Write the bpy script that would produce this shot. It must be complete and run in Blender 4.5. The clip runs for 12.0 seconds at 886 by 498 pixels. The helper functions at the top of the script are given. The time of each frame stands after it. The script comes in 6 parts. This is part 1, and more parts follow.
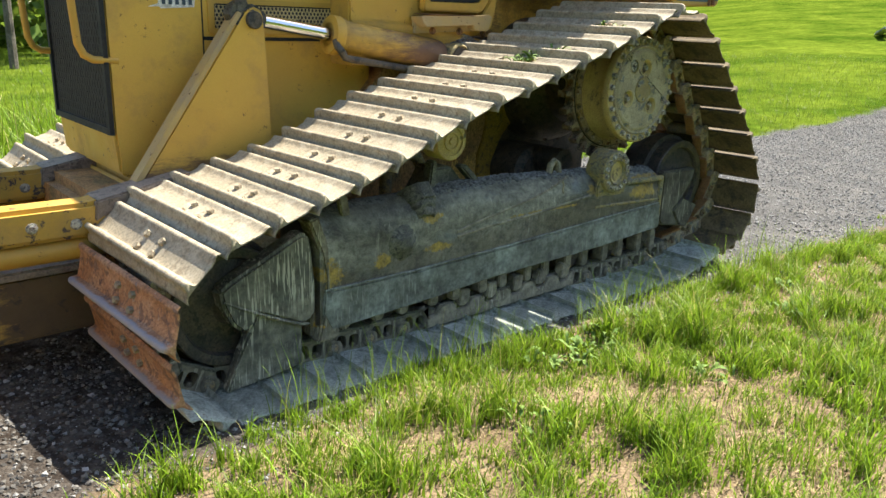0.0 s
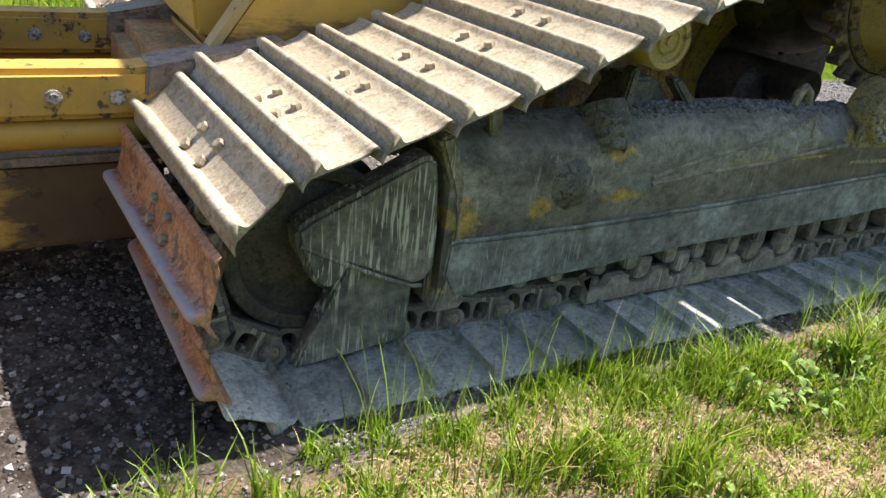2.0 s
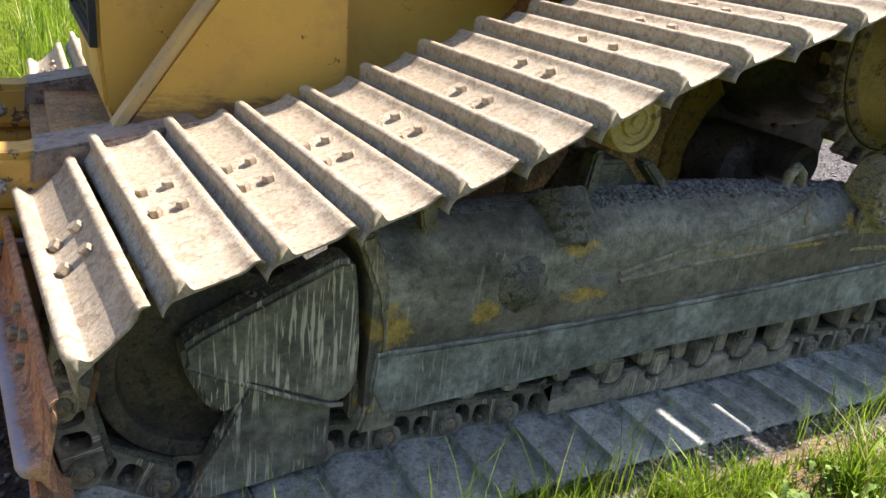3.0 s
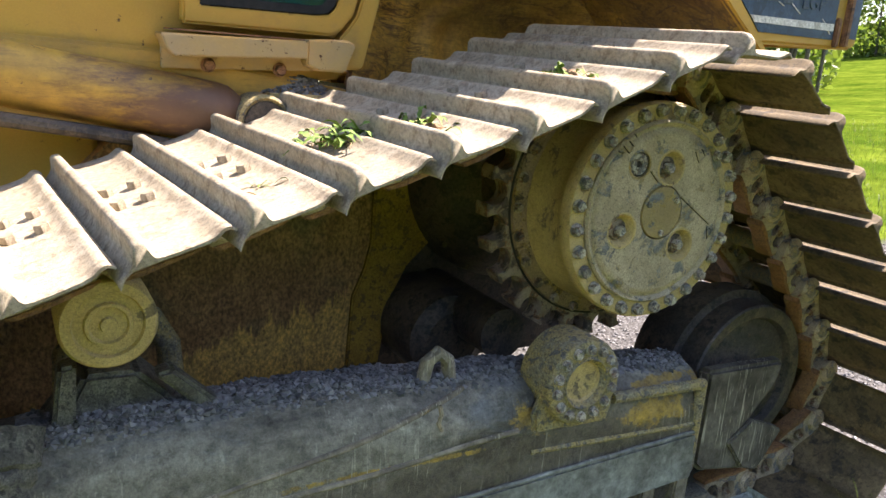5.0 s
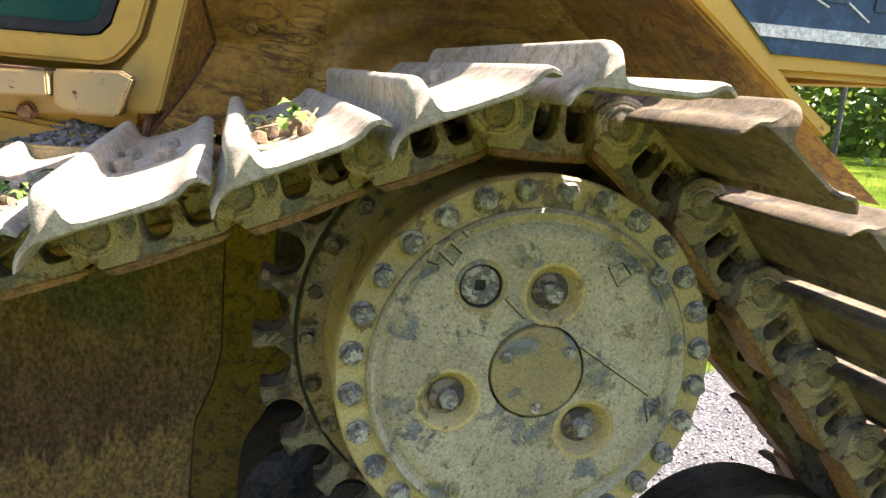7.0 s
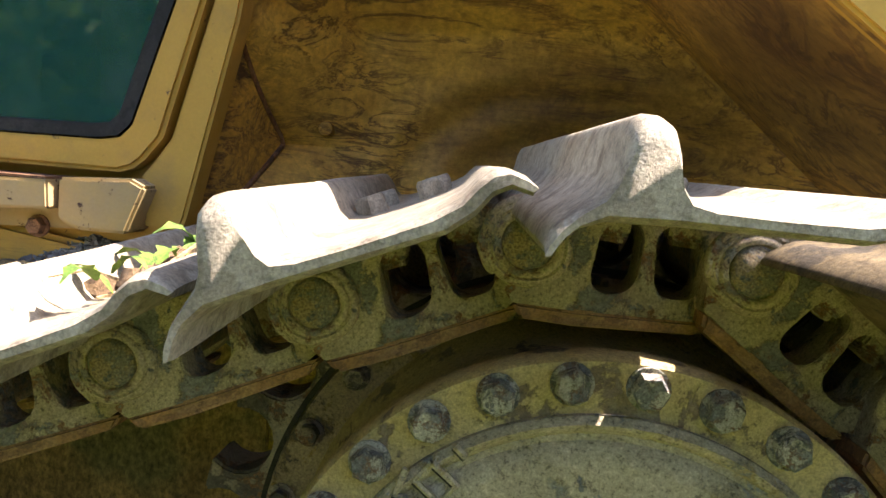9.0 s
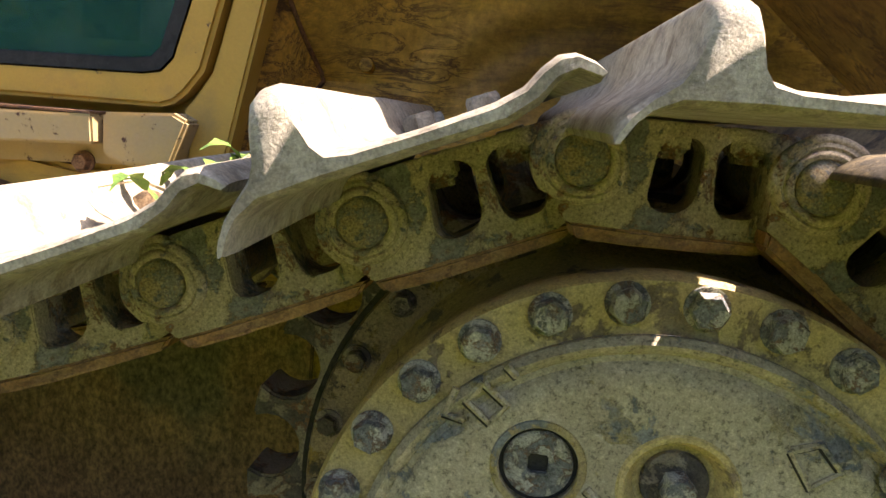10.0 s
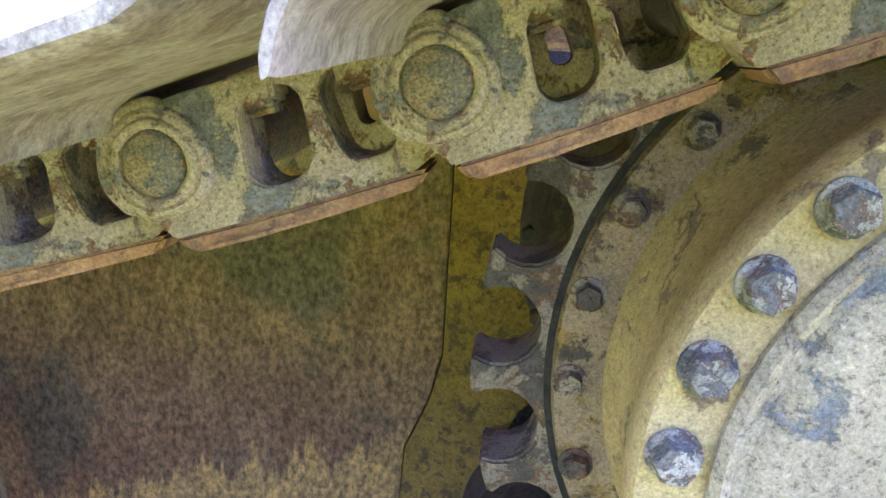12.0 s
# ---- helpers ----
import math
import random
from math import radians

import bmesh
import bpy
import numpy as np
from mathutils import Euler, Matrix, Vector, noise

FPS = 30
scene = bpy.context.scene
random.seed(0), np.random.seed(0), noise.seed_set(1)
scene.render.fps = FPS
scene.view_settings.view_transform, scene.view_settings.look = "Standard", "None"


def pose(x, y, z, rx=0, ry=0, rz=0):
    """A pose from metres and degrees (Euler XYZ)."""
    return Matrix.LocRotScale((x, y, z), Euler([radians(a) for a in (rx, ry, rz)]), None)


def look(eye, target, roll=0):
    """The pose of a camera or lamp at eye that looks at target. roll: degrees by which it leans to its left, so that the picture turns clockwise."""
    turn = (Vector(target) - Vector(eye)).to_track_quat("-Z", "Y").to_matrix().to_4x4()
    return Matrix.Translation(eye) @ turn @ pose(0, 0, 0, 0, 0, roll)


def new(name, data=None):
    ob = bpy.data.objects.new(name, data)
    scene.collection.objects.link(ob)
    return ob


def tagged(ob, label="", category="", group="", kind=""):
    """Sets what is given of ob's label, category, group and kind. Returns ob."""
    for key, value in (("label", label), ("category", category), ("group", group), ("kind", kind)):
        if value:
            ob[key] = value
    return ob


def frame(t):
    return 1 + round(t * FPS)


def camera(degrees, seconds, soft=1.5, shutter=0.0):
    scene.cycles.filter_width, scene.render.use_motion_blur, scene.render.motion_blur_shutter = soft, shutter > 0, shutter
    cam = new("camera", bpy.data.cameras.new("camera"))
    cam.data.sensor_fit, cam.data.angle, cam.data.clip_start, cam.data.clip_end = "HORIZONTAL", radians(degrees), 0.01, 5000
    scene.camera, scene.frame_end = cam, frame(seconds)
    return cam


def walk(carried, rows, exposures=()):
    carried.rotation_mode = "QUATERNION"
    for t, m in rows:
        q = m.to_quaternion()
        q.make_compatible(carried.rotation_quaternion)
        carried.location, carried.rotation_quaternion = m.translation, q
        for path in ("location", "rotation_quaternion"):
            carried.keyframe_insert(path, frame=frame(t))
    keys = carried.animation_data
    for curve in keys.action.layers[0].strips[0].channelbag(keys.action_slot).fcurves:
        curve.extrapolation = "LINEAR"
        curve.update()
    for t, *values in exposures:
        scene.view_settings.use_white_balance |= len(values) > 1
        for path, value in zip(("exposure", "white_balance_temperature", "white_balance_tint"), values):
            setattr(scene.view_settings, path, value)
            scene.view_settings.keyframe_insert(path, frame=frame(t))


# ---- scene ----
cam = camera(59.76, 12.0)
PATH = [
    (0, (-3.939, -2.532, 1.570), (-2.683, -1.083, 1.003), 1.95),
    (0.5, (-3.867, -2.303, 1.527), (-2.617, -0.887, 0.869), 1.96),
    (1, (-3.720, -1.991, 1.463), (-2.591, -0.561, 0.638), 2.32),
    (1.5, (-3.484, -1.801, 1.402), (-2.476, -0.310, 0.530), 5.43),
    (2, (-3.348, -1.562, 1.377), (-2.402, -0.019, 0.528), 7.30),
    (2.5, (-3.229, -1.375, 1.397), (-2.296, 0.186, 0.565), 7.95),
    (3, (-2.977, -1.352, 1.422), (-2.051, 0.259, 0.681), 7.04),
    (3.5, (-2.612, -1.354, 1.484), (-1.637, 0.262, 0.821), 6.69),
    (3.6, (-2.555, -1.358, 1.503), (-1.553, 0.249, 0.859), 6.66),
    (3.7, (-2.472, -1.332, 1.491), (-1.467, 0.285, 0.877), 6.35),
    (5.3, (-1.413, -1.275, 1.605), (-0.454, 0.421, 1.155), 4.58),
    (5.5, (-1.290, -1.213, 1.573), (-0.350, 0.504, 1.163), 4.49),
    (6, (-0.988, -1.045, 1.600), (-0.121, 0.719, 1.232), 4.10),
    (6.5, (-0.615, -0.963, 1.583), (0.033, 0.895, 1.225), 4.74),
    (7, (-0.408, -0.829, 1.636), (0.030, 1.080, 1.228), 5.20),
    (7.5, (-0.284, -0.617, 1.661), (-0.036, 1.333, 1.292), 4.97),
    (7.7, (-0.235, -0.554, 1.675), (-0.059, 1.407, 1.328), 4.82),
    (9.3, (-0.112, -0.385, 1.666), (-0.251, 1.601, 1.478), 4.76),
    (9.5, (-0.108, -0.388, 1.671), (-0.247, 1.597, 1.466), 4.47),
    (9.6, (-0.111, -0.380, 1.667), (-0.260, 1.603, 1.453), 4.64),
    (10, (-0.129, -0.376, 1.633), (-0.330, 1.588, 1.309), 4.63),
    (10.3, (-0.192, -0.323, 1.608), (-0.430, 1.593, 1.088), 3.80),
    (10.5, (-0.257, -0.308, 1.553), (-0.559, 1.618, 1.106), 3.28),
    (11, (-0.397, -0.234, 1.510), (-0.702, 1.679, 1.013), 2.98),
    (11.5, (-0.402, -0.212, 1.491), (-0.637, 1.705, 0.974), 3.41),
    (12, (-0.395, -0.208, 1.494), (-0.591, 1.710, 0.962), 3.46),
]
EXPOSURES = [(0, 1.70, 6900, 8), (1, 1.67, 6900, 9), (2, 1.62, 6800, 15), (2.5, 1.60, 6800, 18), (3.5, 1.68, 6800, 23), (5.5, 2.22, 7000, 22), (6.5, 2.5, 6850, 22), (7.0, 2.6, 6700, 22), (7.5, 2.7, 6600, 22),
             (9.5, 2.18, 6900, 22), (10, 2.20, 7000, 24), (10.5, 2.95, 6900, 26), (11, 3.25, 6300, 34), (11.5, 3.6, 5850, 44), (12, 4.15, 5450, 49)]
walk(cam, [(t, look(eye, target, roll)) for t, eye, target, roll in PATH], EXPOSURES)

# ---- light ----
SUN = Vector((0.56, 0.05, 0.83)).normalized()
sun_data = bpy.data.lights.new("sun", "SUN")
sun_data.energy, sun_data.angle, sun_data.color = 5.0, radians(0.53), (1.0, 0.95, 0.87)
sun = new("sun", sun_data)
sun.matrix_world = look(SUN * 30, (0, 0, 0))
world = bpy.data.worlds.new("sky")
scene.world = world
world.use_nodes = True
wn = world.node_tree.nodes
sky = wn.new("ShaderNodeTexSky")
sky.sky_type = 'NISHITA'
sky.sun_disc = False
sky.sun_elevation = math.asin(SUN.z)
sky.sun_rotation = math.atan2(SUN.x, SUN.y)
wn["Background"].inputs[1].default_value = 0.10
world.node_tree.links.new(sky.outputs[0], wn["Background"].inputs[0])


# ---- materials ----
class Mat:
    """A short way to write node materials in object coordinates."""

    def __init__(self, name, rough=0.6, metal=0.0):
        self.m = bpy.data.materials.new(name)
        self.m.use_nodes = True
        self.t = self.m.node_tree
        self.b = self.t.nodes["Principled BSDF"]
        self.b.inputs["Roughness"].default_value = rough
        self.b.inputs["Metallic"].default_value = metal
        self.c = self.node("ShaderNodeTexCoord").outputs["Object"]

    def node(self, kind, **inputs):
        n = self.t.nodes.new(kind)
        for k, v in inputs.items():
            self.put(n.inputs[k.replace("_", " ")], v)
        return n

    def put(self, socket, v):
        if isinstance(v, bpy.types.NodeSocket):
            self.t.links.new(v, socket)
        else:
            socket.default_value = v

    def noise(self, scale, detail=6.0, rough=0.6, stretch=None, off=0.0, dist=0.0):
        c = self.c
        mp = self.node("ShaderNodeMapping", Vector=c)
        mp.inputs["Location"].default_value = (off, off * 0.7, off * 1.3)
        if stretch:
            mp.inputs["Scale"].default_value = stretch
        n = self.node("ShaderNodeTexNoise", Vector=mp.outputs[0], Scale=scale, Detail=detail, Roughness=rough, Distortion=dist)
        return n.outputs[0]

    def ramp(self, fac, *stops):
        n = self.node("ShaderNodeValToRGB", Fac=fac)
        e = n.color_ramp.elements
        while len(e) < len(stops):
            e.new(0.5)
        for el, (p, col) in zip(e, stops):
            el.position = p
            el.color = (*col, 1) if isinstance(col, tuple) else (col, col, col, 1)
        return n.outputs[0]

    def mix(self, fac, a, b, blend='MIX'):
        n = self.node("ShaderNodeMix")
        n.data_type, n.blend_type = 'RGBA', blend
        for s, v in ((n.inputs[0], fac), (n.inputs[6], a), (n.inputs[7], b)):
            self.put(s, (*v, 1) if isinstance(v, tuple) else v)
        return n.outputs[2]

    def math(self, op, a, b=0.5):
        n = self.node("ShaderNodeMath")
        n.operation = op
        self.put(n.inputs[0], a)
        self.put(n.inputs[1], b)
        return n.outputs[0]

    def up(self):
        g = self.node("ShaderNodeNewGeometry")
        s = self.node("ShaderNodeSeparateXYZ", Vector=g.outputs["Normal"])
        return s.outputs[2]

    def xyz(self):
        s = self.node("ShaderNodeSeparateXYZ", Vector=self.c)
        return s.outputs

    def rnd(self):
        return self.node("ShaderNodeObjectInfo").outputs["Random"]

    def done(self, color, bump=None, strength=0.3, distance=0.004, rough=None):
        self.put(self.b.inputs["Base Color"], (*color, 1) if isinstance(color, tuple) else color)
        if bump is not None:
            n = self.node("ShaderNodeBump", Height=bump, Strength=strength, Distance=distance)
            self.t.links.new(n.outputs[0], self.b.inputs["Normal"])
        if rough is not None:
            self.put(self.b.inputs["Roughness"], rough)
        return self.m


def paint_mat(name, base=(0.60, 0.355, 0.055), wear=0.55, dirt=0.5, rough=0.5, rust=(0.075, 0.032, 0.018), mud=(0.30, 0.20, 0.085), streak=None, scale=1.0, worn=None):
    """Old machine paint: faded patches, chips down to rust, dust in blotches."""
    m = Mat(name, rough)
    big = m.noise(1.7 * scale, 5, 0.6, off=3)
    col = m.mix(m.ramp(big, (0.3, 0.0), (0.75, 1.0)), base, tuple(c * f for c, f in zip(base, (0.78, 0.74, 0.8))))
    blot = m.noise(7 * scale, 8, 0.7, off=9)
    col = m.mix(m.math('MULTIPLY', m.ramp(blot, (0.62 - 0.3 * dirt, 0.0), (0.85 - 0.2 * dirt, 1.0)), 0.75), col, mud)
    if streak:
        st = m.noise(16 * scale, 6, 0.7, stretch=streak, off=21)
        col = m.mix(m.math('MULTIPLY', m.ramp(st, (0.55, 0.0), (0.72, 1.0)), 0.6), col, rust)
    if worn:
        x0, x1, tone, axis = (*worn, 0) if len(worn) == 3 else worn
        along_x = m.math('DIVIDE', m.math('SUBTRACT', m.xyz()[axis], x0), x1 - x0)
        along_x = m.math('ADD', along_x, m.math('MULTIPLY', m.math('SUBTRACT', m.noise(9, 8, 0.75, stretch=(0.5, 1, 2), off=33), 0.5), 1.6))
        col = m.mix(m.math('MULTIPLY', m.ramp(along_x, (0.35, 0.0), (0.65, 1.0)), 0.9), col, tone)
    chip = m.noise(26 * scale, 10, 0.75, off=5)
    chipf = m.ramp(chip, (0.80 - 0.25 * wear, 0.0), (0.83 - 0.25 * wear, 1.0))
    col = m.mix(chipf, col, rust)
    fine = m.noise(180, 4, 0.7)
    col = m.mix(0.16, col, m.ramp(fine, (0.3, 0.25), (0.7, 0.9)), 'MULTIPLY')
    h = m.math('ADD', m.math('MULTIPLY', fine, 0.25), m.math('MULTIPLY', blot, 0.8))
    h = m.math('SUBTRACT', h, m.math('MULTIPLY', chipf, 0.25))
    return m.done(col, h, 0.35, 0.004, m.ramp(blot, (0.35, rough - 0.08), (0.7, min(0.95, rough + 0.3))))


def crust_mat(name, a, b, c, scale=9.0, rough=0.85, bump=0.6, fine=150, speck=None, metal=0.0, dist=0.006, grit=0.55, vary=0.0, worn_top=None):
    """Three-tone mottled crust of mud, paint and rust."""
    m = Mat(name, rough, metal)
    n1 = m.noise(scale, 9, 0.68, off=2)
    n2 = m.noise(scale * 3.1, 9, 0.7, off=17)
    n3 = m.noise(fine, 5, 0.7)
    col = m.mix(m.ramp(n1, (0.44, 0.0), (0.54, 1.0)), a, b)
    col = m.mix(m.ramp(n2, (0.53, 0.0), (0.58, 1.0)), col, c)
    if speck:
        n4 = m.noise(scale * 7, 6, 0.8, off=31)
        col = m.mix(m.ramp(n4, (0.60, 0.0), (0.66, 1.0)), col, speck)
    col = m.mix(0.25, col, m.ramp(n3, (0.3, 0.3), (0.7, 1.0)), 'MULTIPLY')
    n5 = m.noise(scale * 9 + 25, 8, 0.78, off=44)
    col = m.mix(grit, col, m.ramp(n5, (0.37, 0.18), (0.48, 0.95), (0.62, 1.55)), 'MULTIPLY')
    n6 = m.noise(430, 3, 0.7, off=9)
    col = m.mix(grit * 0.8, col, m.ramp(n6, (0.36, 0.45), (0.64, 1.4)), 'MULTIPLY')
    if worn_top:
        top = m.math('ADD', m.xyz()[2], m.math('MULTIPLY', m.math('SUBTRACT', n2, 0.5), 0.05))
        col = m.mix(m.ramp(top, (0.070, 0.0), (0.084, 0.85)), col, worn_top)
    if vary:
        col = m.mix(1.0, col, m.ramp(m.rnd(), (0.0, 1.0 - vary), (1.0, 1.0 + vary)), 'MULTIPLY')
    h = m.math('ADD', m.math('MULTIPLY', n2, 0.7), m.math('ADD', m.math('MULTIPLY', n3, 0.35), m.math('MULTIPLY', n5, 0.4)))
    return m.done(col, h, bump, dist)


YELLOW = paint_mat("yellow_paint", wear=0.66, dirt=0.30)
HOOD_PAINT = paint_mat("chipped_hood_paint", base=(0.70, 0.425, 0.07), wear=0.74, dirt=0.32, scale=0.62)
YELLOW_SCRATCHED = paint_mat("scratched_yellow_paint", wear=0.62, dirt=0.75, streak=(0.35, 1, 2.6), rough=0.6)

DUSTY_YELLOW = paint_mat("dusty_yellow_paint", base=(0.52, 0.36, 0.12), wear=0.8, dirt=0.9, rough=0.65, mud=(0.36, 0.29, 0.19))
MUD = crust_mat("dried_mud", (0.16, 0.16, 0.15), (0.24, 0.235, 0.21), (0.09, 0.09, 0.085), 14, grit=0.8)
SHOE = crust_mat("dusty_shoe_steel", (0.340, 0.286, 0.198), (0.388, 0.335, 0.243), (0.260, 0.210, 0.140), 6, rough=0.75, bump=0.6, fine=220, speck=(0.24, 0.175, 0.12), grit=0.5, vary=0.08)
RUST = crust_mat("rusty_steel", (0.19, 0.085, 0.04), (0.27, 0.14, 0.07), (0.10, 0.05, 0.03), 10, rough=0.8, bump=0.35)

PIN_END = crust_mat("pin_crust", (0.25, 0.225, 0.175), (0.36, 0.265, 0.145), (0.16, 0.158, 0.15), 45, speck=(0.36, 0.17, 0.06), bump=1.0, grit=0.7)
RAIL = crust_mat("rail_rust", (0.30, 0.145, 0.058), (0.36, 0.19, 0.082), (0.19, 0.092, 0.045), 20, rough=0.65, bump=0.35, grit=0.5, vary=0.2)


# near-black for gaps and sockets, also the painted shade beside cast marks
GROOVE = crust_mat("groove_black", (0.018, 0.016, 0.014), (0.035, 0.03, 0.024), (0.010, 0.010, 0.009), 20)


BLACK = crust_mat("black_paint", (0.012, 0.013, 0.014), (0.022, 0.022, 0.022), (0.008, 0.008, 0.009), 12, rough=0.8, bump=0.1)
CHROME = Mat("chrome", 0.18, 1.0).done((0.75, 0.75, 0.76))
CLOD = crust_mat("dry_clod", (0.20, 0.125, 0.06), (0.27, 0.17, 0.085), (0.11, 0.065, 0.03), 20, bump=0.8, fine=160, dist=0.01)

SHOE_RUST = crust_mat("rusty_shoe_steel", (0.32, 0.15, 0.07), (0.42, 0.225, 0.12), (0.18, 0.10, 0.068), 5, rough=0.75, bump=0.4, speck=(0.42, 0.34, 0.27), grit=0.6, vary=0.15, worn_top=(0.27, 0.27, 0.29))
SHOE_GREY = crust_mat("grey_dusty_shoe", (0.290, 0.322, 0.288), (0.388, 0.418, 0.372), (0.212, 0.230, 0.204), 4, rough=0.8, bump=0.4, speck=(0.163, 0.131, 0.106), vary=0.22)
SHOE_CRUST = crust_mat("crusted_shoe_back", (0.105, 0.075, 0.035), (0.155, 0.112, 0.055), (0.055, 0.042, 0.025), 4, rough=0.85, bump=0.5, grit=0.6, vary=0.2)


OILY = crust_mat("oily_dark_steel", (0.055, 0.048, 0.041), (0.1, 0.078, 0.055), (0.03, 0.027, 0.025), 7, rough=0.55, bump=0.6, speck=(0.14, 0.085, 0.05), grit=0.7)
GREASE = crust_mat("old_grease", (0.045, 0.042, 0.036), (0.10, 0.095, 0.08), (0.025, 0.025, 0.024), 20, rough=0.45, bump=0.9)
CAKED = crust_mat("caked_grease", (0.094, 0.09, 0.073), (0.169, 0.163, 0.131), (0.053, 0.051, 0.046), 16, rough=0.6, bump=0.9, speck=(0.237, 0.225, 0.175), grit=0.8)
PIVOT = crust_mat("muddy_yellow", (0.26, 0.234, 0.15), (0.351, 0.28, 0.124), (0.137, 0.13, 0.111), 13, bump=0.6, speck=(0.585, 0.364, 0.046), grit=0.8)
CASING = crust_mat("casing_paint", (0.36, 0.215, 0.030), (0.43, 0.265, 0.035), (0.20, 0.125, 0.035), 9, bump=0.3, speck=(0.10, 0.055, 0.025), grit=0.5)
LEAF = crust_mat("leaf_green", (0.09, 0.175, 0.018), (0.15, 0.245, 0.03), (0.055, 0.11, 0.012), 30, rough=0.8, bump=0.1, grit=0.3)
BARK = crust_mat("tree_bark", (0.10, 0.082, 0.065), (0.14, 0.12, 0.10), (0.065, 0.055, 0.045), 6, bump=0.8, dist=0.03)
CONCRETE = crust_mat("pale_timber", (0.55, 0.53, 0.50), (0.62, 0.6, 0.57), (0.42, 0.40, 0.37), 5)
STRAW = crust_mat("dry_straw", (0.34, 0.24, 0.12), (0.45, 0.35, 0.19), (0.22, 0.14, 0.07), 30, bump=0.1)


def flake_mat(name, metal, crust, rust, scale=12.0, level=0.45, rough=0.75, bump=0.8, vary=0.1, band=0.8, dots=0.5):
    """Hard dried crust or old paint broken away in flakes from the metal under it, rust along the broken edges."""
    m = Mat(name, rough)
    n = m.noise(scale, 12, 0.70, off=2, dist=0.3)
    f = m.ramp(n, (level, 0.0), (level + 0.025, 1.0))
    tone = m.noise(scale * 0.5, 6, 0.65, off=23)
    crust_col = m.mix(m.ramp(tone, (0.38, 0.0), (0.62, 1.0)), crust, tuple(c * k for c, k in zip(crust, (0.74, 0.72, 0.70))))
    metal_col = m.mix(m.ramp(m.noise(scale * 2.3, 8, 0.7, off=37), (0.4, 0.0), (0.6, 1.0)), metal, tuple(c * 0.55 for c in metal))
    col = m.mix(f, metal_col, crust_col)
    edge = m.ramp(n, (level - 0.05, 0.0), (level - 0.015, 1.0), (level + 0.01, 1.0), (level + 0.03, 0.0))
    gate = m.ramp(m.noise(scale * 0.8, 5, 0.6, off=53), (0.45, 0.0), (0.58, 1.0))
    col = m.mix(m.math('MULTIPLY', m.math('MULTIPLY', edge, gate), band), col, rust)
    pits = m.noise(scale * 9 + 60, 5, 0.8, off=44)
    col = m.mix(dots, col, m.ramp(pits, (0.36, 0.15), (0.46, 0.95), (0.58, 1.1), (0.66, 1.6)), 'MULTIPLY')
    fine = m.noise(420, 4, 0.75, off=9)
    col = m.mix(0.55, col, m.ramp(fine, (0.36, 0.5), (0.64, 1.4)), 'MULTIPLY')
    if vary:
        col = m.mix(1.0, col, m.ramp(m.rnd(), (0.0, 1.0 - vary), (1.0, 1.0 + vary)), 'MULTIPLY')
    h = m.math('ADD', m.math('MULTIPLY', f, 0.35), m.math('ADD', m.math('MULTIPLY', pits, 0.5), m.math('MULTIPLY', n, 0.8)))
    return m.done(col, h, bump, 0.006)


RUST_EDGE = (0.30, 0.125, 0.04)
LINK = flake_mat("link_crust", (0.265, 0.255, 0.24), (0.50, 0.40, 0.265), RUST_EDGE, 29, 0.455, bump=1.0, vary=0.12, dots=0.8)
BOLT = flake_mat("bolt_steel", (0.29, 0.29, 0.28), (0.60, 0.56, 0.46), (0.26, 0.13, 0.06), 55, 0.485, bump=1.0, vary=0.22, dots=0.8)
COVER = flake_mat("cover_crust", (0.24, 0.245, 0.235), (0.48, 0.405, 0.27), (0.46, 0.33, 0.10), 14, 0.425, bump=0.7, vary=0.0, band=0.6, dots=0.75)
CAP = flake_mat("cap_crust", (0.23, 0.24, 0.24), (0.40, 0.31, 0.15), (0.45, 0.31, 0.07), 15, 0.46, bump=0.7, vary=0.0)
HUB = flake_mat("hub_yellow", (0.28, 0.22, 0.135), (0.56, 0.425, 0.185), (0.20, 0.12, 0.07), 9, 0.40, bump=0.6, vary=0.0, band=0.5, dots=0.5)
TOOTH = flake_mat("worn_tooth_steel", (0.13, 0.105, 0.09), (0.36, 0.29, 0.22), (0.30, 0.13, 0.05), 26, 0.49, rough=0.6, bump=0.9, vary=0.0, dots=0.65)
FLANGE = flake_mat("stained_flange", (0.085, 0.063, 0.052), (0.33, 0.235, 0.145), (0.36, 0.23, 0.05), 24, 0.44, rough=0.6, bump=0.6, vary=0.0, dots=0.7)


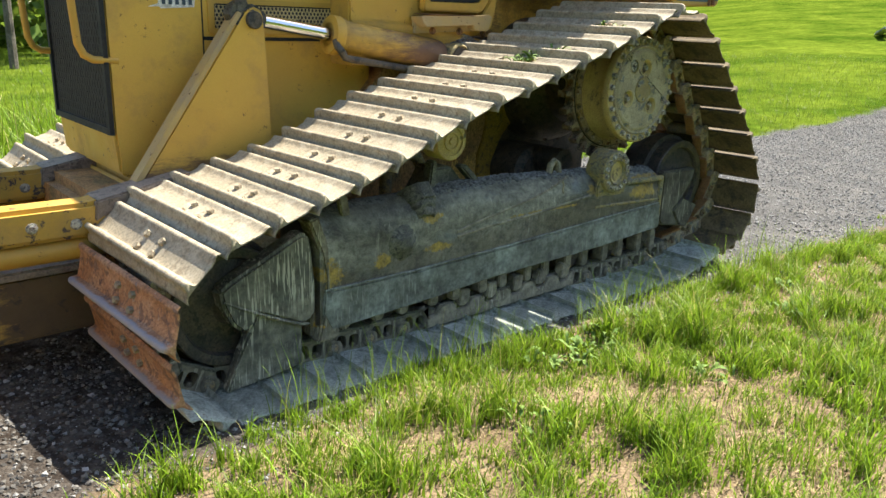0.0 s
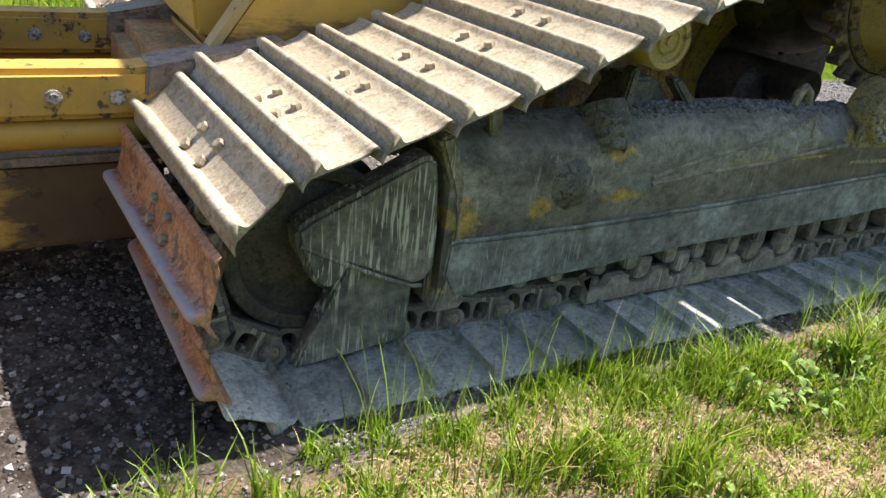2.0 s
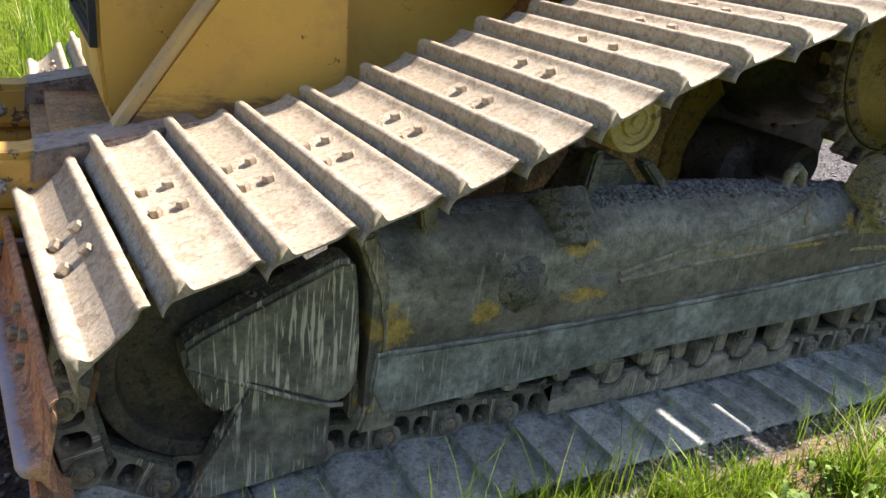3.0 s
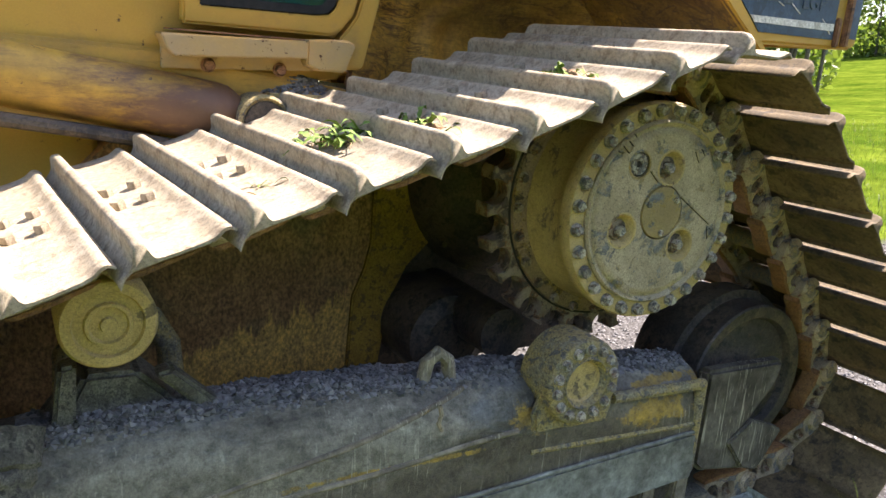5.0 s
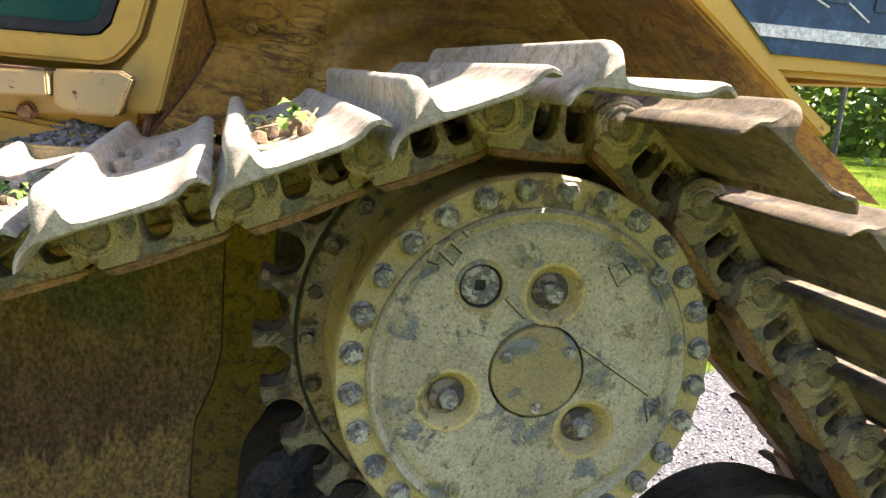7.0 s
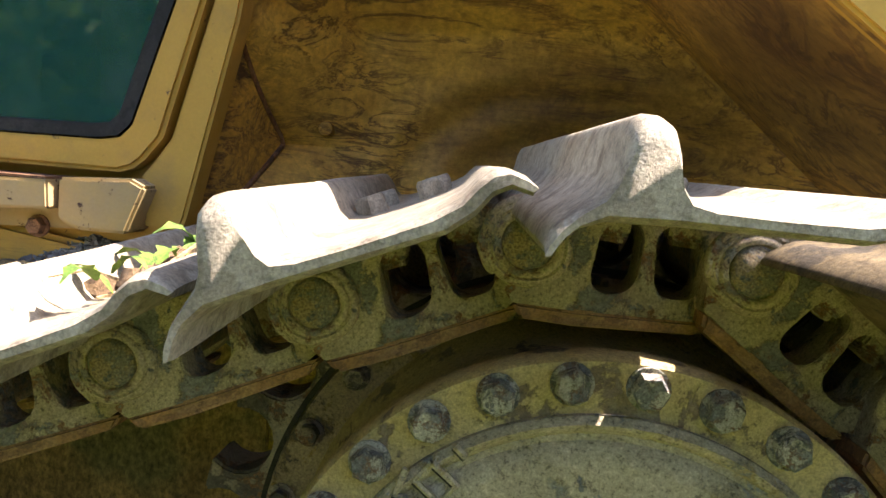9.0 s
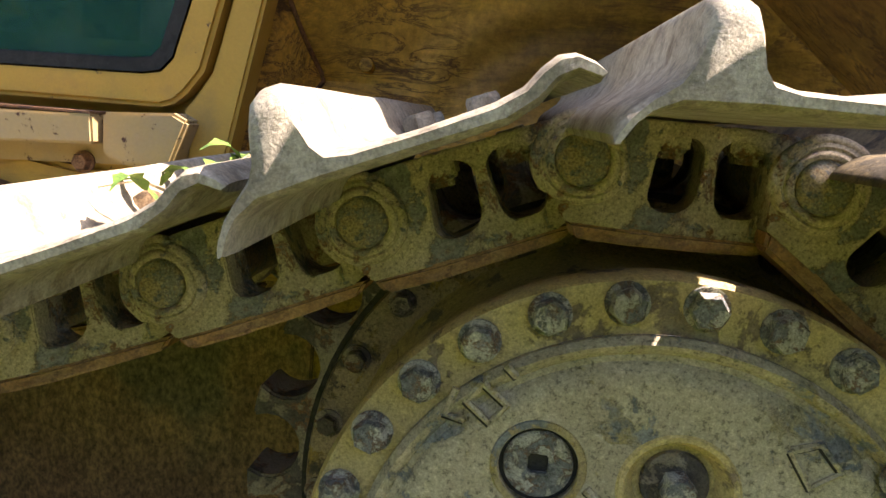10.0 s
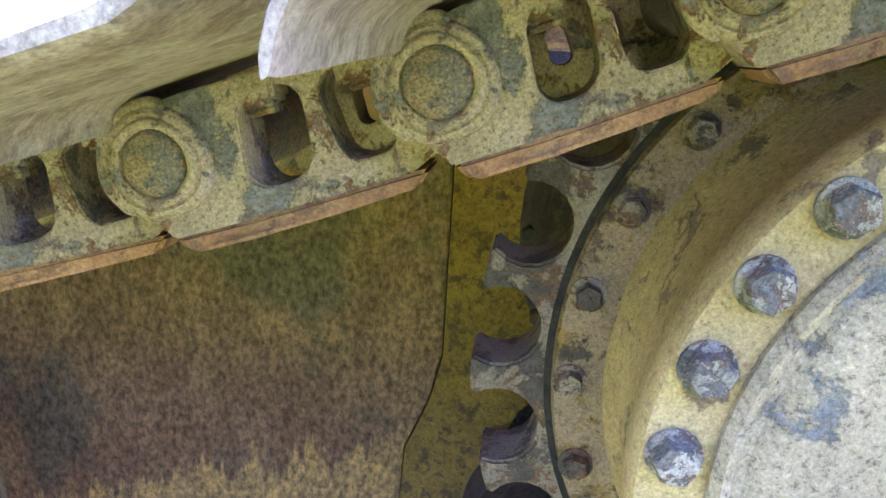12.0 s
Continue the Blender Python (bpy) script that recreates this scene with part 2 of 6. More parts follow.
def streaked_mat(name, dark, light, run, dense=0.5, yellow=None):
    """Mud-coated plate with pale runs of dried slurry down its face."""
    m = Mat(name, 0.85)
    n1 = m.noise(5, 9, 0.7, off=4)
    col = m.mix(m.ramp(n1, (0.40, 0.0), (0.60, 1.0)), dark, light)
    if yellow:
        ny = m.noise(4.2, 8, 0.72, stretch=(0.7, 1, 1.3), off=71)
        col = m.mix(m.ramp(ny, (0.60, 0.0), (0.64, 1.0)), col, yellow)
    blot = m.noise(22, 8, 0.75, off=12)
    col = m.mix(0.7, col, m.ramp(blot, (0.38, 0.4), (0.62, 1.35)), 'MULTIPLY')
    gate = m.noise(3.0, 4, 0.6, off=40)
    f = None
    for freq, off in ((9.0, 8), (15.0, 19)):
        runs = m.noise(freq, 3, 0.5, stretch=(9, 5, 0.5), off=off, dist=0.7)
        g = m.ramp(runs, (0.64 - 0.08 * dense, 0.0), (0.67 - 0.08 * dense, 1.0))
        f = g if f is None else m.math('MAXIMUM', f, g)
    f = m.math('MULTIPLY', f, m.ramp(gate, (0.56 - 0.3 * dense, 0.0), (0.66 - 0.3 * dense, 1.0)))
    col = m.mix(m.math('MULTIPLY', f, 0.85), col, run)
    fine = m.noise(140, 5, 0.7)
    col = m.mix(0.3, col, m.ramp(fine, (0.3, 0.3), (0.7, 1.0)), 'MULTIPLY')
    return m.done(col, m.math('ADD', m.math('MULTIPLY', blot, 0.6), m.math('MULTIPLY', fine, 0.3)), 0.55, 0.006)


FRAME = streaked_mat("muddy_frame", (0.176, 0.155, 0.117), (0.358, 0.317, 0.23), (0.54, 0.499, 0.378), 0.3, (0.567, 0.338, 0.051))


def frame_side_mat():
    """The track frame's side: smeared grey-green mud over dark greasy paint, yellow left in worn spots, pale thin runs."""
    m = Mat("track_frame_side", 0.6)
    x, y, z = m.xyz()
    smear = m.noise(2.6, 8, 0.68, stretch=(0.8, 1, 1.6), off=4, dist=0.5)
    col = m.mix(m.ramp(smear, (0.38, 0.0), (0.60, 1.0)), (0.080, 0.073, 0.058), (0.325, 0.312, 0.250))
    blue = m.noise(3.4, 7, 0.7, stretch=(0.7, 1, 1.4), off=61, dist=0.4)
    col = m.mix(m.math('MULTIPLY', m.ramp(blue, (0.54, 0.0), (0.64, 1.0)), 0.75), col, (0.155, 0.172, 0.186))
    # the greasy dark band under the slanting seam
    band = m.math('SUBTRACT', m.math('ADD', m.math('MULTIPLY', x, 0.078), 0.648), z)
    band = m.math('ADD', band, m.math('MULTIPLY', m.math('SUBTRACT', m.noise(5, 8, 0.7, off=15), 0.5), 0.10))
    col = m.mix(m.math('MULTIPLY', m.ramp(band, (0.0, 0.0), (0.035, 1.0)), 0.55), col, (0.115, 0.094, 0.066))
    spots = None
    for cx, cz, rx, rz in ((-2.19, 0.475, 0.075, 0.075), (-1.905, 0.487, 0.055, 0.040), (-1.56, 0.502, 0.125, 0.026), (-1.60, 0.652, 0.065, 0.024), (-0.37, 0.640, 0.075, 0.05), (0.12, 0.592, 0.165, 0.048),
                           (0.16, 0.672, 0.22, 0.014), (0.297, 0.58, 0.018, 0.13), (-0.75, 0.585, 0.35, 0.012)):
        dx = m.math('MULTIPLY', m.math('SUBTRACT', x, cx), 1 / rx)
        dz = m.math('MULTIPLY', m.math('SUBTRACT', z, cz), 1 / rz)
        d = m.math('SQRT', m.math('ADD', m.math('MULTIPLY', dx, dx), m.math('MULTIPLY', dz, dz)))
        spots = d if spots is None else m.math('MINIMUM', spots, d)
    rag = m.math('ADD', spots, m.math('MULTIPLY', m.math('SUBTRACT', m.noise(17, 10, 0.75, stretch=(0.8, 1, 1.0), off=28), 0.5), 3.6))
    yel = m.mix(m.ramp(m.noise(30, 7, 0.7, off=3), (0.4, 0.0), (0.6, 1.0)), (0.50, 0.32, 0.045), (0.32, 0.22, 0.065))
    col = m.mix(m.math('MULTIPLY', m.ramp(rag, (0.62, 1.0), (0.86, 0.0)), 0.85), col, yel)
    runs = m.noise(11.0, 3, 0.5, stretch=(8, 5, 0.45), off=8, dist=0.8)
    f = m.ramp(runs, (0.62, 0.0), (0.66, 1.0))
    f = m.math('MULTIPLY', f, m.ramp(m.noise(2.6, 4, 0.6, off=40), (0.46, 0.0), (0.58, 1.0)))
    col = m.mix(m.math('MULTIPLY', f, 0.7), col, (0.44, 0.42, 0.335))
    blot = m.noise(26, 9, 0.75, off=12)
    col = m.mix(0.65, col, m.ramp(blot, (0.36, 0.25), (0.50, 1.0), (0.64, 1.55)), 'MULTIPLY')
    fine = m.noise(160, 6, 0.75)
    col = m.mix(0.45, col, m.ramp(fine, (0.36, 0.4), (0.64, 1.3)), 'MULTIPLY')
    h = m.math('ADD', m.math('MULTIPLY', blot, 0.7), m.math('ADD', m.math('MULTIPLY', fine, 0.25), smear))
    return m.done(col, h, 0.85, 0.012, m.ramp(smear, (0.38, 0.42), (0.60, 0.85)))


FRAME_SIDE = frame_side_mat()
SKIRT = streaked_mat("scuffed_skirt", (0.150, 0.152, 0.128), (0.305, 0.330, 0.292), (0.41, 0.42, 0.365), 0.22)
YOKE = streaked_mat("dripped_yoke", (0.07, 0.06, 0.045), (0.15, 0.135, 0.105), (0.40, 0.375, 0.29), 0.3)
STREAKED = streaked_mat("streaked_mud", (0.106, 0.104, 0.083), (0.25, 0.237, 0.181), (0.6, 0.569, 0.438), 0.5)


def crackled_mat(name, rusty_edge=False):
    """Old dented paint, dusty and stained, rust opened up along long scratches."""
    m = Mat(name, 0.55)
    x, y, z = m.xyz()
    big = m.noise(2.4, 8, 0.7, off=3)
    col = m.mix(m.ramp(big, (0.38, 0.0), (0.62, 1.0)), (0.76, 0.45, 0.085), (0.52, 0.29, 0.06))
    if not rusty_edge:
        # the soot-brown stain in the middle of the dent
        dx = m.math('MULTIPLY', m.math('SUBTRACT', x, 0.08), 2.1)
        dz = m.math('MULTIPLY', m.math('SUBTRACT', z, 1.80), 5.5)
        d = m.math('ADD', m.math('MULTIPLY', dx, dx), m.math('MULTIPLY', dz, dz))
        d = m.math('ADD', d, m.math('MULTIPLY', m.math('SUBTRACT', m.noise(6, 9, 0.75, stretch=(0.6, 1, 2.2), off=91), 0.5), 2.6))
        col = m.mix(m.math('MULTIPLY', m.ramp(d, (0.15, 1.0), (0.95, 0.0)), 0.6), col, (0.06, 0.028, 0.015))
    else:
        d = m.math('SUBTRACT', x, m.math('MULTIPLY', z, 0.21))
        d = m.math('MULTIPLY', m.math('ADD', d, 0.994), 13.0)
        d = m.math('ADD', d, m.math('MULTIPLY', m.math('SUBTRACT', m.noise(14, 9, 0.75, stretch=(0.5, 0.5, 1.8), off=91), 0.5), 1.4))
        col = m.mix(m.ramp(d, (0.18, 1.0), (0.34, 0.0)), col, (0.085, 0.036, 0.022))
    cracks = None
    for sc, st, off, lo in ((5, (0.35, 1.0, 2.2), 13, 0.47), (9, (0.22, 1.0, 1.7), 57, 0.50), (14, (0.2, 1.0, 1.5), 31, 0.52), (4, (0.9, 1.0, 0.8), 83, 0.56)):
        n = m.noise(sc, 9, 0.68, stretch=st, off=off, dist=1.2)
        ridge = m.math('ABSOLUTE', m.math('SUBTRACT', n, 0.5))
        line = m.ramp(ridge, (0.0, 1.0), (0.016, 0.6), (0.036, 0.0))
        gate = m.ramp(m.noise(2.2, 6, 0.65, off=off * 2), (lo - 0.03, 0.0), (lo + 0.07, 1.0))
        crack = m.math('MULTIPLY', line, gate)
        cracks = crack if cracks is None else m.math('MAXIMUM', cracks, crack)
        col = m.mix(m.math('MULTIPLY', crack, 0.85), col, (0.105, 0.046, 0.023))
    fine = m.noise(60, 8, 0.75)
    col = m.mix(0.55, col, m.ramp(fine, (0.36, 0.45), (0.62, 1.25)), 'MULTIPLY')
    return m.done(col, m.math('SUBTRACT', m.math('ADD', big, m.math('MULTIPLY', fine, 0.25)), m.math('MULTIPLY', cracks, 0.3)), 0.4, 0.008)


CRACKLED_EDGE = crackled_mat("crackled_rusty_edge", True)
CRACKLED = crackled_mat("crackled_yellow")


def hull_mat():
    """Brown oil-stained plate, the paint still yellow low down behind a ragged edge."""
    m = Mat("stained_hull", 0.6)
    n1 = m.noise(15, 10, 0.74, stretch=(1.3, 1, 0.5), off=2)
    col = m.mix(m.ramp(n1, (0.38, 0.0), (0.62, 1.0)), (0.24, 0.122, 0.044), (0.39, 0.215, 0.075))
    green = m.noise(3, 4, 0.6, off=50)
    col = m.mix(m.math('MULTIPLY', m.ramp(green, (0.52, 0.0), (0.62, 1.0)), 0.6), col, (0.105, 0.105, 0.050))
    x, y, z = m.xyz()
    rag = m.noise(13, 8, 0.7, stretch=(2.2, 1, 0.22), off=6)
    edge = m.math('ADD', z, m.math('MULTIPLY', rag, -0.34))
    edge = m.math('ADD', edge, m.math('MULTIPLY', x, -0.33))
    f = m.ramp(edge, (0.795, 1.0), (0.812, 0.0))
    col = m.mix(f, col, m.mix(m.ramp(n1, (0.4, 0.0), (0.65, 1.0)), (0.60, 0.36, 0.085), (0.40, 0.245, 0.075)))
    fine = m.noise(95, 9, 0.8, stretch=(1.0, 1, 0.7))
    col = m.mix(0.9, col, m.ramp(fine, (0.38, 0.28), (0.49, 0.95), (0.60, 1.75)), 'MULTIPLY')
    return m.done(col, m.math('ADD', m.math('MULTIPLY', n1, 0.3), m.math('MULTIPLY', fine, 0.4)), 0.35, 0.004)


HULL = hull_mat()


def grass_mat(name, a, b, c):
    m = Mat(name, 0.45)
    r = m.node("ShaderNodeNewGeometry").outputs["Random Per Island"]
    col = m.ramp(r, (0.0, a), (0.35, tuple(0.55 * v for v in b)), (0.62, b), (0.90, tuple(1.35 * v for v in b)), (0.97, c))
    m.put(m.b.inputs["Specular IOR Level"], 0.30)
    t = m.node("ShaderNodeBsdfTranslucent")
    m.put(t.inputs["Color"], m.mix(0.4, col, (0.30, 0.42, 0.04)))
    mix = m.node("ShaderNodeMixShader", Fac=0.4)
    m.put(m.b.inputs["Base Color"], col)
    m.t.links.new(m.b.outputs[0], mix.inputs[1])
    m.t.links.new(t.outputs[0], mix.inputs[2])
    m.t.links.new(mix.outputs[0], m.t.nodes["Material Output"].inputs["Surface"])
    return m.m


GRASS = grass_mat("grass_blades", (0.018, 0.045, 0.004), (0.185, 0.315, 0.018), (0.48, 0.41, 0.17))
FIELD = grass_mat("field_grass", (0.030, 0.066, 0.006), (0.098, 0.150, 0.012), (0.20, 0.21, 0.05))
LEAVES = grass_mat("tree_leaves", (0.055, 0.105, 0.02), (0.125, 0.20, 0.035), (0.22, 0.28, 0.06))


def ground_mat():
    """Gravel road, worn earth beside it and green field beyond, divided by ragged lines."""
    m = Mat("ground_surface", 0.9)
    m.put(m.b.inputs["Specular IOR Level"], 0.0)
    x, y, z = m.xyz()
    v = m.node("ShaderNodeTexVoronoi", Vector=m.c, Scale=60.0)
    stone = m.mix(m.ramp(v.outputs["Color"], (0.15, 0.0), (0.85, 1.0)), (0.050, 0.051, 0.053), (0.195, 0.195, 0.195))
    stone = m.mix(m.ramp(v.outputs["Distance"], (0.30, 0.0), (0.62, 1.0)), stone, (0.060, 0.058, 0.055))
    sand = m.noise(2.3, 6, 0.65, off=7)
    stone = m.mix(m.math('MULTIPLY', m.ramp(sand, (0.45, 0.0), (0.7, 1.0)), 0.45), stone, (0.19, 0.182, 0.168))
    soil = m.mix(m.ramp(m.noise(9, 8, 0.7), (0.35, 0.0), (0.65, 1.0)), (0.105, 0.076, 0.046), (0.235, 0.175, 0.11))
    field = m.mix(m.ramp(m.noise(0.35, 8, 0.72), (0.38, 0.0), (0.62, 1.0)), (0.038, 0.072, 0.007), (0.100, 0.138, 0.016))
    field = m.mix(0.6, field, m.ramp(m.noise(3, 10, 0.85, off=3), (0.36, 0.30), (0.50, 1.0), (0.64, 1.75)), 'MULTIPLY')
    wob = m.math('MULTIPLY', m.math('SUBTRACT', m.noise(1.3, 6, 0.65, off=1), 0.5), 0.9)
    yy = m.math('ADD', y, wob)
    near = m.ramp(m.math('ADD', m.math('MULTIPLY', yy, 1.0), 0.62), (0.42, 1.0), (0.55, 0.0))
    far = m.ramp(m.math('MULTIPLY', yy, 0.1), (0.335, 0.0), (0.35, 1.0))
    wide = m.ramp(m.math('MULTIPLY', yy, -0.1), (0.24, 0.0), (0.30, 1.0))
    # front strip: dark soil with the machine's shadow painted in; dry ends it
    shaded = m.ramp(m.math('ADD', m.math('MULTIPLY', m.math('ADD', x, 2.55), -1.0), wob), (0.10, 0.0), (0.42, 1.0))
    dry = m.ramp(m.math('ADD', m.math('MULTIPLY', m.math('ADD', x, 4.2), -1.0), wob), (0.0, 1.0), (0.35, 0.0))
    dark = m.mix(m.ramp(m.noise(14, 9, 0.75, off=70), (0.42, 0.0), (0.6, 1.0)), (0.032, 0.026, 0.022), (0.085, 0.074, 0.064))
    stone = m.mix(m.math('MULTIPLY', shaded, dry), stone, dark)
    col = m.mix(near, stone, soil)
    col = m.mix(far, col, field)
    col = m.mix(wide, col, field)
    h = m.math('ADD', m.math('MULTIPLY', v.outputs["Distance"], -1.0), m.math('MULTIPLY', m.noise(70, 5, 0.7), 0.6))
    return m.done(col, h, 0.6, 0.012)


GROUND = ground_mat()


def glass_mat():
    m = Mat("tinted_glass", 0.03)
    m.put(m.b.inputs["Transmission Weight"], 0.7)
    m.put(m.b.inputs["IOR"], 1.45)
    n = m.noise(5, 6, 0.7, dist=0.8)
    return m.done(m.mix(m.ramp(n, (0.5, 0.0), (0.72, 1.0)), (0.035, 0.17, 0.145), (0.13, 0.30, 0.26)), None, rough=m.ramp(n, (0.5, 0.02), (0.75, 0.10)))


GLASS = glass_mat()
DECAL = crust_mat("blue_decal", (0.018, 0.050, 0.105), (0.028, 0.072, 0.14), (0.014, 0.036, 0.075), 6, rough=0.4, bump=0.15, speck=(0.10, 0.14, 0.18), grit=0.3)
WHITE = crust_mat("white_decal", (0.68, 0.66, 0.62), (0.74, 0.72, 0.68), (0.5, 0.47, 0.42), 9, rough=0.5, bump=0.1)
PALE_BLUE = crust_mat("pale_blue_decal", (0.035, 0.06, 0.095), (0.045, 0.072, 0.11), (0.03, 0.05, 0.08), 9, rough=0.4, bump=0.1)

BRACKET = paint_mat("scuffed_bracket_paint", base=(0.66, 0.40, 0.065), wear=0.66, dirt=0.25, worn=(1.02, 0.76, (0.13, 0.065, 0.04), 2), scale=0.6)
ARM = paint_mat("flaked_yellow", wear=0.95, dirt=0.6, rust=(0.085, 0.055, 0.045), rough=0.5, scale=0.55)
LOW_ARM = paint_mat("brown_worn_yellow", wear=0.9, dirt=0.7, rust=(0.06, 0.04, 0.03), rough=0.6, scale=0.6, worn=(-3.62, -3.22, (0.065, 0.042, 0.028)))
CYL = paint_mat("worn_cylinder_paint", worn=(-1.78, -0.85, (0.12, 0.062, 0.045)), wear=0.7, dirt=0.8, rust=(0.09, 0.05, 0.042), mud=(0.15, 0.085, 0.05), streak=(0.3, 1, 2.2), scale=0.7)
SLEEVE = crust_mat("brown_wear_steel", (0.20, 0.155, 0.125), (0.27, 0.215, 0.175), (0.13, 0.10, 0.085), 6, rough=0.5, bump=0.25)
STONE = Mat("loose_stones", 0.85)
STONE = STONE.done(STONE.mix(STONE.node("ShaderNodeNewGeometry").outputs["Random Per Island"], (0.055, 0.056, 0.058), (0.30, 0.298, 0.292)), STONE.noise(60, 4, 0.7), 0.4, 0.004)
# front stones, their colour darkened for the machine's shadow
SHADED_STONE = Mat("shaded_stones", 0.9)
SHADED_STONE = SHADED_STONE.done(SHADED_STONE.mix(SHADED_STONE.node("ShaderNodeNewGeometry").outputs["Random Per Island"], (0.030, 0.027, 0.024), (0.135, 0.126, 0.115)), SHADED_STONE.noise(80, 4, 0.7), 0.4, 0.004)
GREY_STONE = Mat("grey_stones", 0.9)
GREY_STONE = GREY_STONE.done(GREY_STONE.mix(GREY_STONE.node("ShaderNodeNewGeometry").outputs["Random Per Island"], (0.085, 0.088, 0.09), (0.30, 0.30, 0.30)), GREY_STONE.noise(80, 4, 0.7), 0.4, 0.004)


# ---- mesh helpers ----
ROOT = Vector((-1.0, 1.34, 0.0))


def finish(bm, name, mat, smooth=None):
    bmesh.ops.recalc_face_normals(bm, faces=bm.faces)
    me = bpy.data.meshes.new(name)
    bm.to_mesh(me)
    bm.free()
    for mm in (mat if isinstance(mat, (list, tuple)) else (mat,)):
        me.materials.append(mm)
    if smooth is not None:
        me.shade_smooth()
        me.set_sharp_from_angle(angle=radians(smooth))
    return me


def part(name, bm, material, parent, label="", smooth=35):
    """One mesh object under a thing or a part."""
    me = bm if isinstance(bm, bpy.types.Mesh) else finish(bm, name, material, smooth)
    ob = new(name, me)
    ob.parent = parent
    if parent is not None and parent.type == 'EMPTY':
        ob.matrix_parent_inverse = Matrix.Translation(-parent.location)
    return tagged(ob, label)


def thing(name, loc, label, category, group="", kind=""):
    ob = new(name)
    ob.location = loc
    ob.empty_display_size = 0.1
    return tagged(ob, label, category, group, kind)


def box(bm, c, s, rot=None):
    m = Matrix.Translation(c) @ (rot or Matrix()) @ Matrix.Diagonal((*s, 1))
    return bmesh.ops.create_cube(bm, size=1, matrix=m)["verts"]


def round_rect(cx, cz, w, h, r, seg=4):
    pts = []
    for sx, sz, a0 in ((1, 1, 0), (-1, 1, 90), (-1, -1, 180), (1, -1, 270)):
        for i in range(seg + 1):
            a = radians(a0 + 90 * i / seg)
            pts.append((cx + sx * (w / 2 - r) + r * math.cos(a), cz + sz * (h / 2 - r) + r * math.sin(a)))
    return pts


def disc_pts(cx, cz, r, n=24, a0=0.0):
    return [(cx + r * math.cos(a0 + 2 * math.pi * i / n), cz + r * math.sin(a0 + 2 * math.pi * i / n)) for i in range(n)]


def prism(bm, outline, y0, y1, holes=(), bev=0.0):
    """An outline in x and z, with holes, from y0 to y1."""
    t = bmesh.new()
    edges = []
    for loop in (outline, *holes):
        vs = [t.verts.new((x, y0, z)) for x, z in loop]
        edges += [t.edges.new((vs[i], vs[(i + 1) % len(vs)])) for i in range(len(vs))]
    if holes:
        bmesh.ops.triangle_fill(t, use_beauty=True, use_dissolve=False, edges=edges)
    else:
        t.faces.new([e.verts[0] for e in edges])
    faces = list(t.faces)
    r = bmesh.ops.extrude_face_region(t, geom=faces)
    for v in r["geom"]:
        if isinstance(v, bmesh.types.BMVert):
            v.co.y = y1
    bmesh.ops.recalc_face_normals(t, faces=t.faces)
    if bev:
        sharp = [e for e in t.edges if len(e.link_faces) == 2 and e.calc_face_angle() > 0.7]
        bmesh.ops.bevel(t, geom=sharp, offset=bev, segments=2, affect='EDGES', clamp_overlap=True)
    me = bpy.data.meshes.new("t")
    t.to_mesh(me)
    t.free()
    bm.from_mesh(me)
    bpy.data.meshes.remove(me)


def lathe(bm, profile, cx, cz, seg=48, axis='y', cy=0.0):
    """Turn a profile of (radius, y) round the line through (cx, cz) along y."""
    rings = []
    for r, y in profile:
        if r < 1e-5:
            rings.append([bm.verts.new((cx, y, cz))])
        else:
            rings.append([bm.verts.new((cx + r * math.cos(2 * math.pi * i / seg), y, cz + r * math.sin(2 * math.pi * i / seg))) for i in range(seg)])
    for a, b in zip(rings, rings[1:]):
        for i in range(seg):
            j = (i + 1) % seg
            if len(a) == 1 and len(b) == 1:
                continue
            if len(a) == 1:
                bm.faces.new((a[0], b[j], b[i]))
            elif len(b) == 1:
                bm.faces.new((a[i], a[j], b[0]))
            else:
                bm.faces.new((a[i], a[j], b[j], b[i]))


def tube(bm, pts, r, seg=12, caps=True):
    """A round bar through points."""
    pts = [Vector(p) for p in pts]
    rings = []
    ref = None
    for i, p in enumerate(pts):
        d = (pts[min(i + 1, len(pts) - 1)] - pts[max(i - 1, 0)]).normalized()
        if ref is None:
            ref = d.orthogonal().normalized()
        ref = (ref - d * ref.dot(d)).normalized()
        s = d.cross(ref)
        rr = float(r[i]) if isinstance(r, (list, tuple)) else r
        rings.append([bm.verts.new(p + rr * (math.cos(2 * math.pi * k / seg) * ref + math.sin(2 * math.pi * k / seg) * s)) for k in range(seg)])
    for a, b in zip(rings, rings[1:]):
        for k in range(seg):
            bm.faces.new((a[k], a[(k + 1) % seg], b[(k + 1) % seg], b[k]))
    if caps:
        bm.faces.new(rings[0][::-1])
        bm.faces.new(rings[-1])


def bevelled(bm, w, seg=2, angle=0.6):
    bmesh.ops.recalc_face_normals(bm, faces=bm.faces)
    sharp = [e for e in bm.edges if len(e.link_faces) == 2 and e.calc_face_angle() > angle]
    bmesh.ops.bevel(bm, geom=sharp, offset=w, segments=seg, affect='EDGES', clamp_overlap=True)
    return bm


